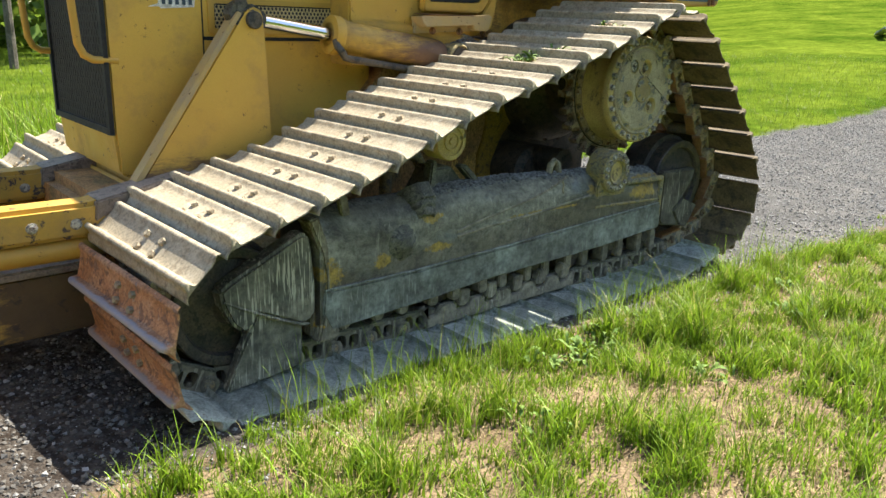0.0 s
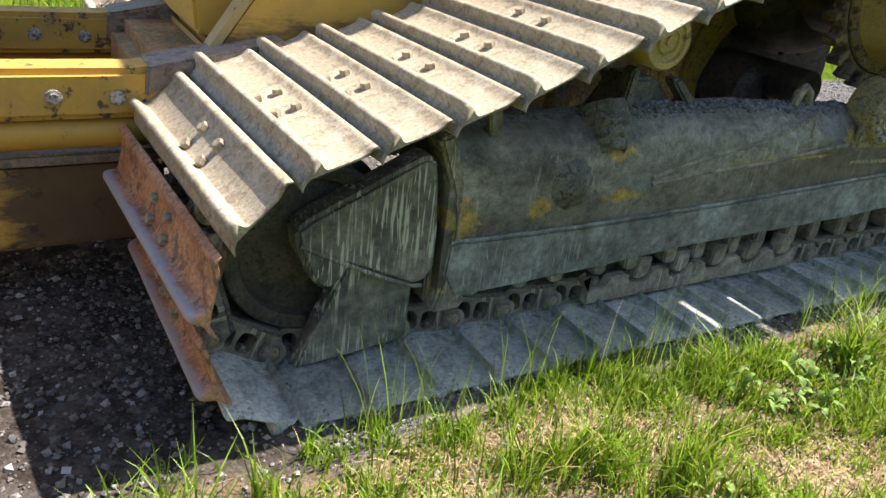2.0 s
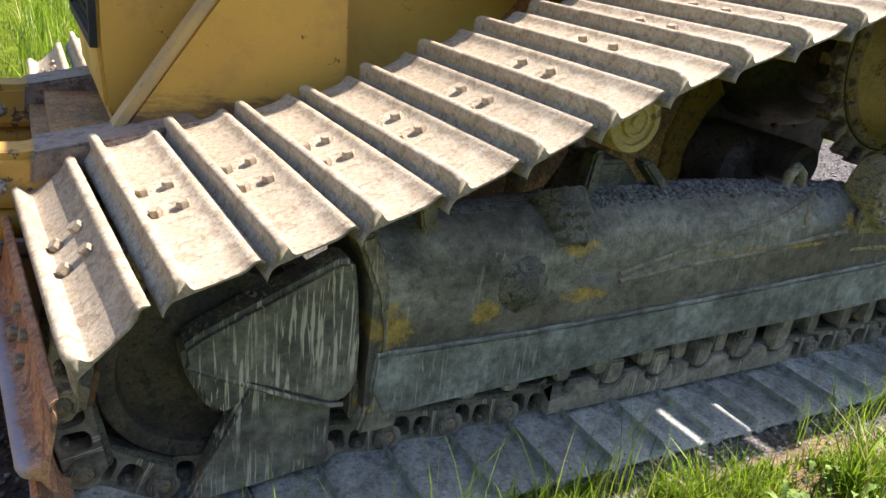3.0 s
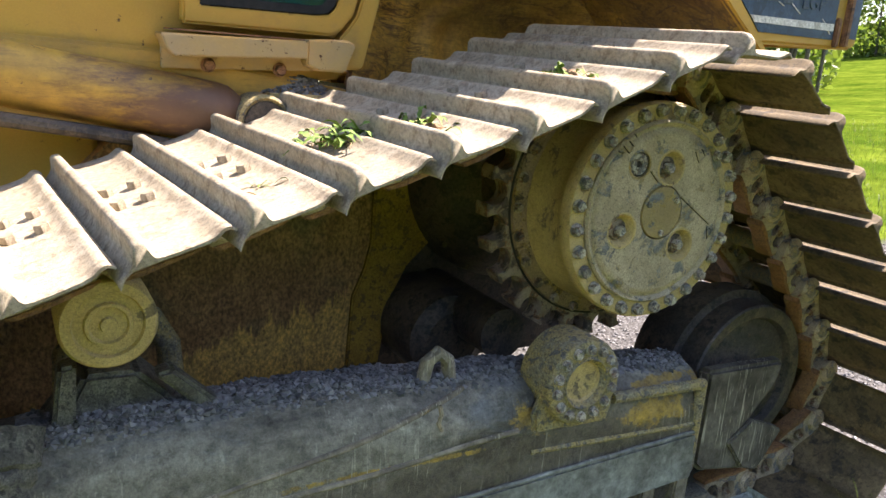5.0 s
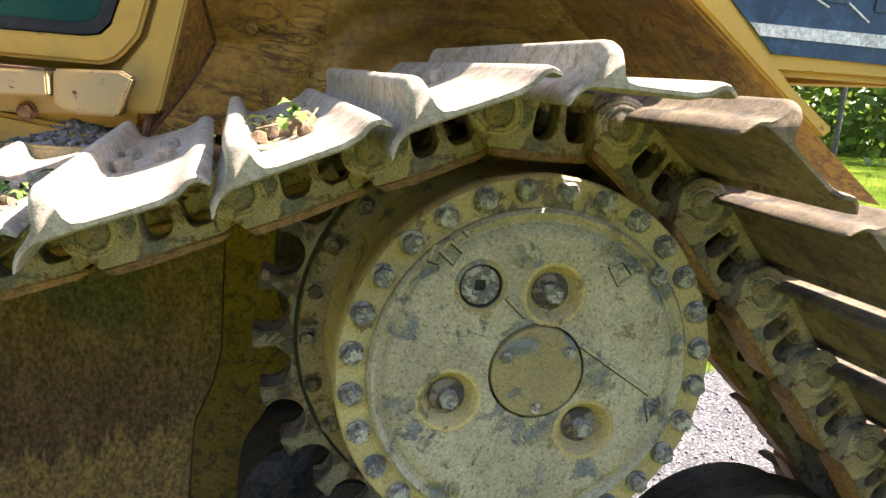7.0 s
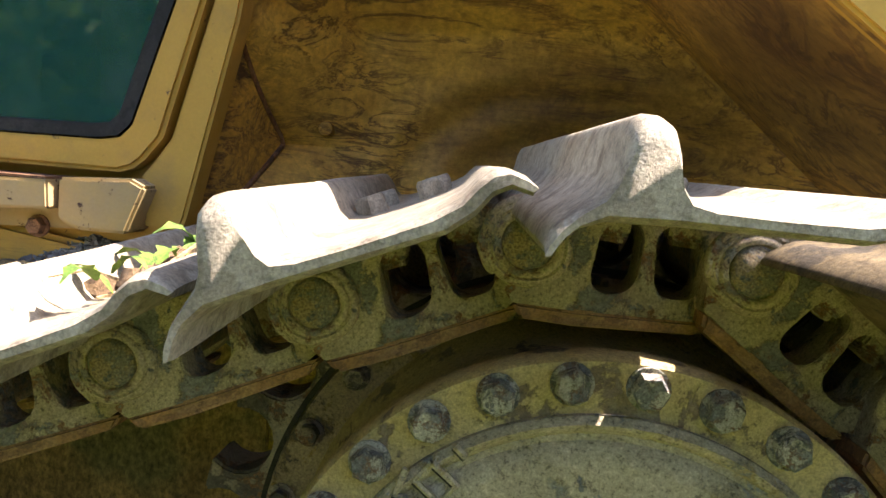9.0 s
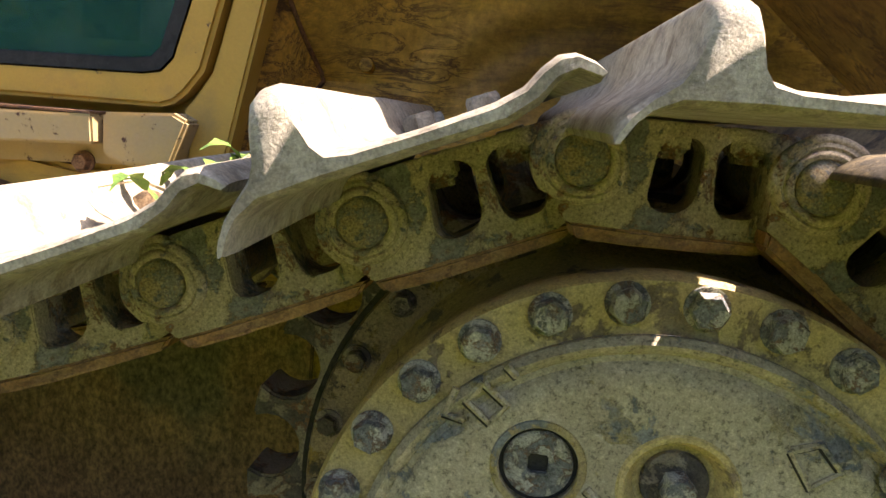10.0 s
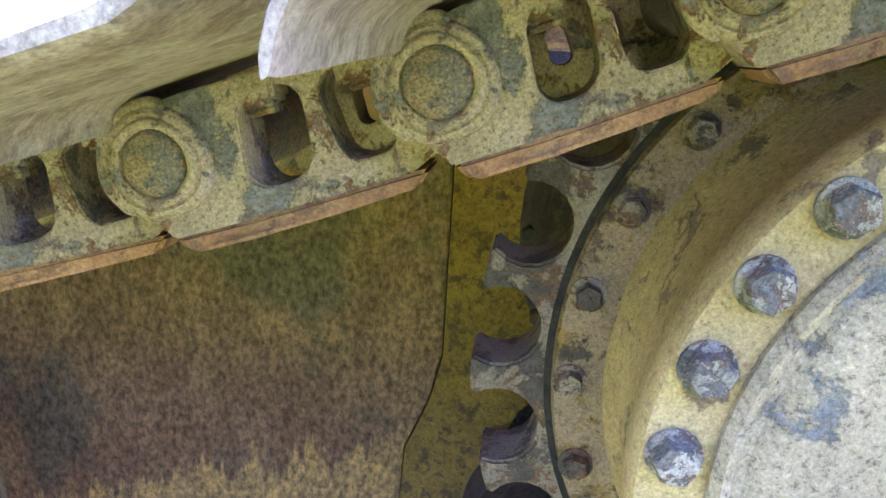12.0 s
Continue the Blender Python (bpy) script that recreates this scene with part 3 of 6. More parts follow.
def hexagon(bm, c, r, h, axis='y', turn=0.0, washer=0.0):
    """A hexagon bolt head whose foot stands at c and that rises by h along -y (axis y) or +z."""
    n = 6
    lower, upper = [], []
    prof = ((r, 0), (r, 0.78), (0.86 * r, 1.0))
    rings = []
    for rr, f in prof:
        ring = []
        for i in range(n):
            a = turn + 2 * math.pi * i / n
            if axis == 'y':
                ring.append(bm.verts.new((c[0] + rr * math.cos(a), c[1] - f * h, c[2] + rr * math.sin(a))))
            else:
                ring.append(bm.verts.new((c[0] + rr * math.cos(a), c[1] + rr * math.sin(a), c[2] + f * h)))
        rings.append(ring)
    for a, b in zip(rings, rings[1:]):
        for i in range(n):
            bm.faces.new((a[i], a[(i + 1) % n], b[(i + 1) % n], b[i]))
    bm.faces.new(rings[-1])
    bm.faces.new(rings[0][::-1])
    if washer:
        if axis == 'y':
            lathe(bm, [(0, c[1]), (washer, c[1]), (washer, c[1] - 0.2 * h), (0, c[1] - 0.2 * h)], c[0], c[2], 16)


# ---- the crawler track's path ----
PITCH = 0.2
SPROCKET = Vector((0.003, 1.212))
REAR, REAR_R = Vector((0.745, 0.50)), 0.30
REAR_WHEEL, REAR_WHEEL_R = Vector((0.625, 0.585)), 0.272
FRONT, FRONT_R = Vector((-2.632, 0.396)), 0.329
Y_SHOE0, Y_SHOE1 = 0.0, 0.87
Y_PIN, Y_MID = 0.285, 0.47


def arc(c, r, a0, a1, n=24):
    return [c + r * Vector((math.cos(radians(a0 + (a1 - a0) * i / n)), math.sin(radians(a0 + (a1 - a0) * i / n)))) for i in range(n + 1)]


def track_path():
    """The pins' line, closed: along the top to the rear, down, and back along the ground."""
    top = [(-2.326, 0.823), (-2.136, 0.880), (-1.945, 0.957), (-1.762, 1.036), (-1.573, 1.117), (-1.377, 1.177), (-1.187, 1.231),
           (-0.992, 1.291), (-0.805, 1.357), (-0.648, 1.398), (-0.456, 1.465), (-0.270, 1.540), (-0.084, 1.611), (0.012, 1.619),
           (0.106, 1.608), (0.185, 1.565), (0.256, 1.506), (0.390, 1.372), (0.515, 1.235), (0.660, 1.085), (0.800, 0.940)]
    pts = [Vector(p) for p in top]
    pts += arc(REAR, REAR_R, 34, -58)
    pts += [Vector((0.45, 0.13)), Vector((0.28, 0.095)), Vector((-2.3, 0.088)), Vector((-2.66, 0.080)), Vector((-2.81, 0.084)), Vector((-2.885, 0.115)), Vector((-2.940, 0.185)), Vector((-2.962, 0.265))]
    pts += arc(FRONT, FRONT_R, 184, 96)
    pts += [Vector((-2.50, 0.768))]
    out = []
    for a, b in zip(pts, pts[1:] + pts[:1]):
        n = max(1, int((b - a).length / 0.004))
        out += [a.lerp(b, i / n) for i in range(n)]
    return out


PATH_PTS = track_path()
LENGTHS = [0.0]
for pa, pb in zip(PATH_PTS, PATH_PTS[1:] + PATH_PTS[:1]):
    LENGTHS.append(LENGTHS[-1] + (pb - pa).length)


def along(x, z):
    return LENGTHS[min(range(len(PATH_PTS)), key=lambda i: (PATH_PTS[i] - Vector((x, z))).length)]


def on_path(s):
    s = s % LENGTHS[-1]
    i = min(int(np.searchsorted(LENGTHS, s, side="right")) - 1, len(PATH_PTS) - 1)
    a, b = PATH_PTS[i], PATH_PTS[(i + 1) % len(PATH_PTS)]
    return a.lerp(b, (s - LENGTHS[i]) / max(1e-9, (b - a).length))


# two known pins, one on the top run and one on the ground; the links between them are spaced evenly
S_TOP, S_LOW = along(-0.456, 1.464), along(-2.345, 0.0865)
N_REAR = round((S_LOW - S_TOP) / PITCH)
N_FRONT = round((LENGTHS[-1] - S_LOW + S_TOP) / PITCH)
N_SHOES = N_REAR + N_FRONT
PINS = [on_path(S_TOP + 0.1997 * k) for k in range(12)]
PINS += [on_path(S_TOP + 12 * 0.1997 + (S_LOW - S_TOP - 12 * 0.1997) * k / (N_REAR - 12)) for k in range(N_REAR - 12)]
PINS += [on_path(S_LOW + (LENGTHS[-1] - S_LOW + S_TOP) * k / N_FRONT) for k in range(N_FRONT)]


def link_pose(k):
    """The pose of link k: x runs to the next pin, z outwards, y into the machine."""
    a, b = PINS[k % N_SHOES], PINS[(k + 1) % N_SHOES]
    d = b - a
    return Matrix.Translation((a.x, 0, a.y)) @ Matrix.Rotation(-math.atan2(d.y, d.x), 4, 'Y')


def shoe_pose(k):
    """The upper shoes sit a little askew on their chain, those round the front also tipped."""
    p = PINS[k]
    upper = max(0.0, min(1.0, (p.y - 0.10) / 0.15))
    rear = max(0.0, min(1.0, (p.x - 0.05) / 0.10))
    skew = 4.9 - 2.6 * max(0.0, min(1.0, (p.x + 0.75) / 0.35)) * (1 - rear)
    tip = 0.7 * (1 - rear) + 2.2 * max(0.0, min(1.0, (-2.2 - p.x) / 0.5))
    near_end = Matrix.Translation((p.x, 0.30 * rear, p.y))
    return near_end @ Matrix.Rotation(radians(skew * upper), 4, 'Z') @ Matrix.Rotation(radians(tip * upper), 4, 'X') @ near_end.inverted() @ link_pose(k)


def shoe_mesh(lip=0.0, drop=0.0):
    """A wide single-grouser shoe: curled lip, grouser, plate and the hump that covers the next lip; lip shortens it, drop bends it in."""
    top = [(-0.0155, 0.0165), (-0.013, 0.0245), (-0.004, 0.0345), (0.008, 0.0435), (0.020, 0.054), (0.0255, 0.064), (0.0285, 0.086), (0.0315, 0.0935), (0.037, 0.097), (0.046, 0.097), (0.052, 0.0935), (0.055, 0.086),
           (0.0575, 0.066), (0.063, 0.057), (0.076, 0.0535), (0.112, 0.053), (0.150, 0.055), (0.168, 0.0585), (0.179, 0.065), (0.188, 0.0685), (0.196, 0.067), (0.203, 0.061), (0.207, 0.054)]
    low = [(0.204, 0.049), (0.195, 0.0555), (0.185, 0.0545), (0.173, 0.047), (0.155, 0.042), (0.06, 0.040), (0.022, 0.038), (0.008, 0.0325), (-0.002, 0.0245), (-0.0115, 0.0125)]
    flat = [q for q in top if not 0.0225 < q[0] < 0.060]
    TOP_X, TOP_Z = zip(*flat)
    LOW_X, LOW_Z = zip(*low[::-1])
    bm = bmesh.new()
    w = Y_SHOE1 - Y_SHOE0
    ys = [Y_SHOE0 + w * f for f in (0, 0.005, 0.012, 0.022, 0.034, 0.15, 0.3, 0.45, 0.6, 0.75, 0.9, 0.966, 0.978, 0.988, 0.995, 1)]
    rings = []
    for j, y in enumerate(ys):
        e = min(j, len(ys) - 1 - j)
        ring = []
        for x, z in top + low:
            x0 = x
            if x < 0.01:
                x, z = x + lip * (0.01 - x) / 0.039, z - drop * (0.01 - x) / 0.039
            tall = max(0.0, min(1.0, (z - 0.055) / 0.03)) if 0.023 < x < 0.062 else 0.0
            z -= tall * (0.017, 0.010, 0.005, 0.002, 0.0)[min(e, 4)]
            if not tall:
                mid = (np.interp(x0, TOP_X, TOP_Z) + np.interp(x0, LOW_X, LOW_Z)) / 2
                z += (mid - z) * (0.55, 0.25, 0.08, 0.02, 0.0)[min(e, 4)]
            n = noise.noise((x * 25, y * 6, 3.0))
            ring.append(bm.verts.new((x + 0.0015 * n, y + (0.0025 * n if e == 0 else 0), z + 0.0012 * noise.noise((x * 9, y * 9, 8.0)))))
        rings.append(ring)
    n = len(rings[0])
    for a, b in zip(rings, rings[1:]):
        for i in range(n):
            bm.faces.new((a[i], a[(i + 1) % n], b[(i + 1) % n], b[i]))
    # close both ends by zipping the upper line to the lower one
    for ring in (rings[0], rings[-1]):
        up, dn = ring[:len(top)], ring[len(top):][::-1]
        i = j = 0
        while i < len(up) - 1 or j < len(dn) - 1:
            if j == len(dn) - 1 or (i < len(up) - 1 and up[i + 1].co.x <= dn[j + 1].co.x):
                bm.faces.new((up[i], up[i + 1], dn[j]))
                i += 1
            else:
                bm.faces.new((up[i], dn[j], dn[j + 1]))
                j += 1
    return finish(bm, "track_shoe", SHOE, 40)


def link_meshes(side):
    """One forged rail link: proud pin end, two bolt windows, a tail that steps inwards behind the next pin end, worn rail and nuts."""
    sgn = side
    yo = Y_PIN + 0.012 if side < 0 else 2 * Y_MID - Y_PIN - 0.012
    yi = yo - sgn * 0.050

    def stepped(bm):
        for v in bm.verts:
            f = max(0.0, min(1.0, (v.co.x - 0.030) / 0.125))
            v.co.y -= sgn * 0.030 * f * f * (3 - 2 * f)
        return bm

    out = {}
    bm = bmesh.new()
    lobe = [(0.037 * math.cos(radians(a)), 0.037 * math.sin(radians(a))) for a in range(98, 211, 16)]
    tail = [(0.203 + 0.027 * math.cos(radians(a)), 0.027 * math.sin(radians(a)) - 0.004) for a in range(-50, 61, 22)]
    body = lobe + [(-0.0085, -0.055), (0.040, -0.0555), (0.100, -0.0555), (0.164, -0.0555), (0.186, -0.046)] + tail + [(0.180, 0.041), (0.100, 0.041), (0.030, 0.041)]
    holes = [[(x + 0.10 * (z + 0.010) * tilt, z) for x, z in round_rect(cx, -0.004, w, 0.068, 0.018)] for cx, w, tilt in ((0.082, 0.043, 1.0), (0.140, 0.044, -0.6))]
    if side > 0:
        holes = [round_rect(cx, -0.006, 0.022, 0.040, 0.010) for cx in (0.086, 0.136)]
    prism(bm, body, yo, yi, holes, 0.004)
    tube(bm, [(0.0395 * math.cos(radians(a)), yo + 0.001 * sgn, 0.0395 * math.sin(radians(a))) for a in range(60, 236, 8)], [0.0025] + [0.0052] * 20 + [0.0025], 8)
    out["track_link"] = stepped(bm), LINK
    bm = bmesh.new()
    lathe(bm, [(0.0, yo - sgn * 0.01), (0.0405, yo - sgn * 0.01), (0.0400, yo + sgn * 0.001), (0.0375, yo + sgn * 0.0055), (0.034, yo + sgn * 0.007), (0.0325, yo + sgn * 0.0055), (0.0315, yo + sgn * 0.0055), (0.0300, yo + sgn * 0.0085), (0.0275, yo + sgn * 0.0095),
               (0.0245, yo + sgn * 0.0085), (0.0232, yo + sgn * 0.005), (0.0, yo + sgn * 0.004)], 0, 0, 40)
    out["pin_boss"] = bm, LINK
    bm = bmesh.new()
    prism(bm, [(-0.0085, -0.0535), (0.050, -0.0545), (0.110, -0.0545), (0.163, -0.0545), (0.178, -0.0555), (0.166, -0.0675), (0.110, -0.0685), (0.050, -0.0690), (0.000, -0.0692)], yo + sgn * 0.002, yi - sgn * 0.01, (), 0.0035)
    out["link_rail"] = stepped(bm), RAIL
    bm = bmesh.new()
    yn = yo - sgn * 0.024
    for z0, z1, w, d in ((0.042, 0.016, 0.0165, 0.017), (0.0165, 0.010, 0.0135, 0.013)):
        box(bm, (0, yn, (z0 + z1) / 2), (2 * w, 2 * d, z0 - z1))
    bevelled(bm, 0.0035, 2)
    out["shoe_nut"] = bm, LINK
    meshes = {}
    for name, (bm, mat) in out.items():
        if name == "track_link":
            bmesh.ops.triangulate(bm, faces=bm.faces)
        # the forgings are crusted and not quite flat
        for v in bm.verts:
            v.co += (0.0016 if name != "shoe_nut" else 0.0025) * noise.noise_vector(v.co * (34 if name != "shoe_nut" else 60))
        meshes[name] = finish(bm, name, mat, 50)
    return meshes


# ---- the bulldozer ----
dozer = thing("bulldozer", ROOT, "old yellow crawler bulldozer with wide steel swamp tracks, parked on gravel", "bulldozer")
SHOE_MES = {}
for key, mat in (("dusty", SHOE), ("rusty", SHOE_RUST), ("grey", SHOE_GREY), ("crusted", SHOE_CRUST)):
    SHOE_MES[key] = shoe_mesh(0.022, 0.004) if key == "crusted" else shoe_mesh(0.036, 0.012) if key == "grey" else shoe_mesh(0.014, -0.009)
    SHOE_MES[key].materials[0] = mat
LINK_MES = [link_meshes(-1), link_meshes(1)]
LOW_LINK_MES = []
for lm in LINK_MES:
    low_set = {}
    for key, me in lm.items():
        low_set[key] = me.copy()
        low_set[key].materials[0] = CAKED if key == "link_rail" else FRAME
    LOW_LINK_MES.append(low_set)
hb = bmesh.new()
hexagon(hb, (0, 0, 0), 0.0165, 0.019, 'z')
BOLT_ME = finish(hb, "shoe_bolt", SHOE, 30)
pb = bmesh.new()
y0, y1 = Y_PIN + 0.0005, 2 * Y_MID - Y_PIN - 0.0005
lathe(pb, [(0, y0 - 0.001), (0.010, y0 - 0.0005), (0.019, y0 + 0.001), (0.0235, y0 + 0.005), (0.0235, Y_MID - 0.10), (0.034, Y_MID - 0.10), (0.034, Y_MID + 0.10), (0.0235, Y_MID + 0.10), (0.0235, y1 - 0.005), (0.019, y1), (0, y1)], 0, 0, 24)
for v in pb.verts:
    v.co += 0.002 * noise.noise_vector(v.co * 70)
PIN_ME = finish(pb, "track_pin", PIN_END, 50)
FLIP = Matrix.Translation((0, 2.96, 0)) @ Matrix.Diagonal((1, -1, 1, 1))
for mirror in (False, True):
    for k in range(N_SHOES):
        m = (FLIP if mirror else Matrix()) @ link_pose(k)
        p, q = PINS[k], PINS[(k + 1) % N_SHOES]
        look_of = "dusty"
        if p.x < -2.85 and p.y < 0.50:
            look_of = "rusty"
        elif q.x < p.x and p.y < 0.2:
            look_of = "grey"
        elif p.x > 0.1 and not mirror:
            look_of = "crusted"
        shoe = part("track_shoe", SHOE_MES[look_of], None, dozer, {"dusty": "wide steel track shoe under pale dust", "rusty": "wide rust-brown steel track shoe", "grey": "grey mud-dusted track shoe lying on the gravel", "crusted": "brown crusted inner face of a track shoe"}[look_of])
        shoe.matrix_basis = m if mirror else shoe_pose(k)
        if not mirror or PINS[k].x < -1.6:
            for u in (0.078, 0.140):
                for y in (0.345, 0.47):
                    if not (mirror and y > 0.4) or PINS[k].y > 0.3:
                        b = part("shoe_bolt", BOLT_ME, None, shoe)
                        b.matrix_basis = Matrix.Translation((u, y, 0.0525)) @ Matrix.Rotation(random.uniform(0, 1.05), 4, 'Z')
        if not mirror:
            for lm in (LOW_LINK_MES if p.y < 0.3 and p.x < 0.6 else LINK_MES):
                link = part("track_link", lm["track_link"], None, dozer)
                link.matrix_basis = m
                part("pin_boss", lm["pin_boss"], None, link)
                part("link_rail", lm["link_rail"], None, link, "rust-brown worn rail" if lm in LINK_MES else "muddy grey rail")
                for u, step_in in ((0.074, 0.006), (0.145, 0.028)):
                    part("shoe_nut", lm["shoe_nut"], None, link).location = (u, step_in * (1 if lm in (LINK_MES[0], LOW_LINK_MES[0]) else -1), random.uniform(-0.002, 0.002))
            part("track_pin", PIN_ME, None, dozer).matrix_basis = m

# sprocket and final drive
SX, SZ = SPROCKET
bm = bmesh.new()
outline = []
teeth = 25
SPX, SPZ = SX - 0.002, SZ - 0.005
for i in range(teeth):
    # a round cup for each pin, flat-topped teeth between
    mid = radians(168.6) + 2 * math.pi * (i + 0.5) / teeth
    cup = []
    for k in range(13):
        b = radians(-118 + 236 * k / 12)
        cup.append((0.4085 - 0.0385 * math.cos(b), 0.0385 * math.sin(b)))
    cup = [(0.4310, -0.0345)] + cup + [(0.4310, 0.0345)]
    for r, w in cup:
        outline.append((SPX + r * math.cos(mid) - w * math.sin(mid), SPZ + r * math.sin(mid) + w * math.cos(mid)))
    tip = mid + math.pi / teeth
    outline.append((SPX + 0.4325 * math.cos(tip), SPZ + 0.4325 * math.sin(tip)))
prism(bm, outline, 0.468, 0.535, [disc_pts(SX, SZ, 0.30, 48)], 0.003)
sprocket = part("sprocket", bm, TOOTH, dozer, "toothed drive sprocket with worn grey-brown teeth")
bm = bmesh.new()
lathe(bm, [(0.312, 0.545), (0.312, 0.452), (0.300, 0.43), (0.296, 0.37), (0.299, 0.325), (0.307, 0.312), (0.3105, 0.302), (0.3105, 0.272), (0.307, 0.265), (0.262, 0.263), (0.242, 0.264), (0.240, 0.288), (0.0, 0.288)], SX, SZ, 96)
hub_bm = bm
bm = bmesh.new()
lathe(bm, [(0.310, 0.545), (0.3585, 0.545), (0.3585, 0.462), (0.356, 0.456), (0.318, 0.456), (0.310, 0.4525)], SX, SZ, 96)
part_bm = bm
bm = bmesh.new()
lathe(bm, [(0.357, 0.545), (0.3655, 0.545), (0.3655, 0.4665), (0.357, 0.4665)], SX, SZ, 96)
part("flange_gap", bm, GROOVE, sprocket, "black ring in the gap round the flange")
bm = part_bm
part("sprocket_flange", bm, FLANGE, sprocket, "stained bolting flange, paint worn to brown")
bm = hub_bm
hub = part("final_drive_hub", bm, HUB, dozer, "yellow final drive hub, oily and worn")
bm = bmesh.new()
lathe(bm, [(0.262, 0.266), (0.262, 0.256), (0.256, 0.249), (0.250, 0.252), (0.246, 0.259), (0.240, 0.259), (0.233, 0.252), (0.222, 0.250)], SX, SZ, 96)
CAP_X, CAP_Z = SX + 0.004, SZ + 0.004
CUPS = ((0.021, 1.342), (-0.130, 1.168), (0.098, 1.118))
PLUG = (-0.097, 1.351)
prism(bm, disc_pts(SX, SZ, 0.222, 96), 0.250, 0.276, [disc_pts(CAP_X, CAP_Z, 0.0785, 48), disc_pts(*PLUG, 0.034, 36)] + [disc_pts(cx, cz, 0.0465, 40) for cx, cz in CUPS])
cover = part("final_drive_cover", bm, COVER, dozer, "round grey-olive cover plate crusted with dust")
bm = bmesh.new()
lathe(bm, [(0.0, 0.2765), (0.236, 0.2765), (0.236, 0.284), (0.0, 0.284)], SX, SZ, 64)
part("cover_back", bm, GROOVE, cover)
for i in range(28):
    a = 1.937 + 2 * math.pi / 28 * (i - 2)
    bm = bmesh.new()
    hexagon(bm, (SX + 0.2865 * math.cos(a), 0.263, SZ + 0.002 + 0.2865 * math.sin(a)), 0.0162, 0.019, 'y', random.uniform(0, 1), 0.0190)
    part("cover_bolt", bm, BOLT, hub)
for i in range(25):
    a = radians(153.2) + 2 * math.pi / 25 * i
    bm = bmesh.new()
    hexagon(bm, (SPX + 0.3395 * math.cos(a), 0.456, SPZ + 0.3395 * math.sin(a)), 0.0125, 0.015, 'y', random.uniform(0, 1), 0.0165)
    part("sprocket_bolt", bm, TOOTH, sprocket)


# centre cap, three recessed bolts, one square-socket plug, cast arrows
bm = bmesh.new()
lathe(bm, [(0.0745, 0.276), (0.0745, 0.2505), (0.0725, 0.2475), (0.066, 0.2468), (0.0, 0.2462)], CAP_X, CAP_Z, 48)
cap = part("centre_cap", bm, CAP, cover, "round centre cap with three small screws, yellow flakes left")
for deg in (35, 155, 275):
    bm = bmesh.new()
    x, z = CAP_X + 0.059 * math.cos(radians(deg)), CAP_Z + 0.059 * math.sin(radians(deg))
    hexagon(bm, (x, 0.247, z), 0.0098, 0.007, 'y', deg)
    part("cap_screw", bm, BOLT, cap)
for x, z in CUPS:
    bm = bmesh.new()
    lathe(bm, [(0.0525, 0.2502), (0.050, 0.2488), (0.0455, 0.2496), (0.041, 0.2560), (0.0350, 0.2720), (0.031, 0.2745), (0.0, 0.2745)], x, z, 40)
    cup = part("bolt_recess", bm, HUB, cover, "dished yellow recess round a bolt")
    bm = bmesh.new()
    lathe(bm, [(0.0300, 0.2740), (0.0290, 0.2695), (0.026, 0.2680), (0.019, 0.2695), (0.0, 0.2695)], x + 0.001, z - 0.001, 30)
    part("washer", bm, TOOTH, cup, "stained washer")
    bm = bmesh.new()
    hexagon(bm, (x + 0.002, 0.269, z - 0.002), 0.0155, 0.020, 'y', x * 9)
    part("recess_bolt", bm, BOLT, cup)
x, z = PLUG
bm = bmesh.new()
lathe(bm, [(0.0415, 0.2502), (0.0405, 0.2485), (0.0350, 0.2485), (0.0340, 0.251), (0.0340, 0.262), (0.0, 0.264)], x, z, 36)
ring = part("plug_ring", bm, CAP, cover, "raised ring round the plug")
bm = bmesh.new()
prism(bm, disc_pts(x, z, 0.0300, 32), 0.2530, 0.2615, [round_rect(x, z, 0.0175, 0.0175, 0.002, 2)], 0.0012)
part_bm = bm
bm = bmesh.new()
lathe(bm, [(0.0298, 0.2565), (0.0342, 0.2565), (0.0342, 0.2600), (0.0298, 0.2600)], x, z, 36)
part("plug_gap", bm, GROOVE, ring, "dark gap round the plug")
bm = part_bm
plug = part("plug", bm, BOLT, ring, "steel plug with a square socket")
bm = bmesh.new()
box(bm, (x, 0.2610, z), (0.02, 0.001, 0.02))
part("plug_socket", bm, GROOVE, ring)
# raised cast marks
for pts, w in (([(-0.150, 1.420), (-0.128, 1.402), (-0.142, 1.385), (-0.163, 1.402), (-0.150, 1.420)], 0.006), ([(-0.172, 1.412), (-0.180, 1.388), (-0.163, 1.385)], 0.006),
               ([(-0.132, 1.437), (-0.122, 1.428)], 0.006), ([(-0.055, 1.336), (-0.022, 1.306)], 0.007), ([(0.075, 1.262), (0.205, 1.180)], 0.007),
               ([(0.105, 1.392), (0.128, 1.400), (0.147, 1.378), (0.124, 1.362), (0.105, 1.392)], 0.006), ([(0.200, 1.17), (0.225, 1.16), (0.21, 1.135), (0.200, 1.17)], 0.006)):
    bm = bmesh.new()
    tube(bm, [(px, 0.2492, pz) for px, pz in pts], w * 0.6, 6)
    mark = part("cast_mark", bm, COVER, cover)
    # a dark line under each mark paints the shade along its edge
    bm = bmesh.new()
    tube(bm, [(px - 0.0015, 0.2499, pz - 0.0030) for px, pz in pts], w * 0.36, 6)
    part("mark_dirt", bm, GROOVE, mark, "dark line painted as shade along the cast mark")
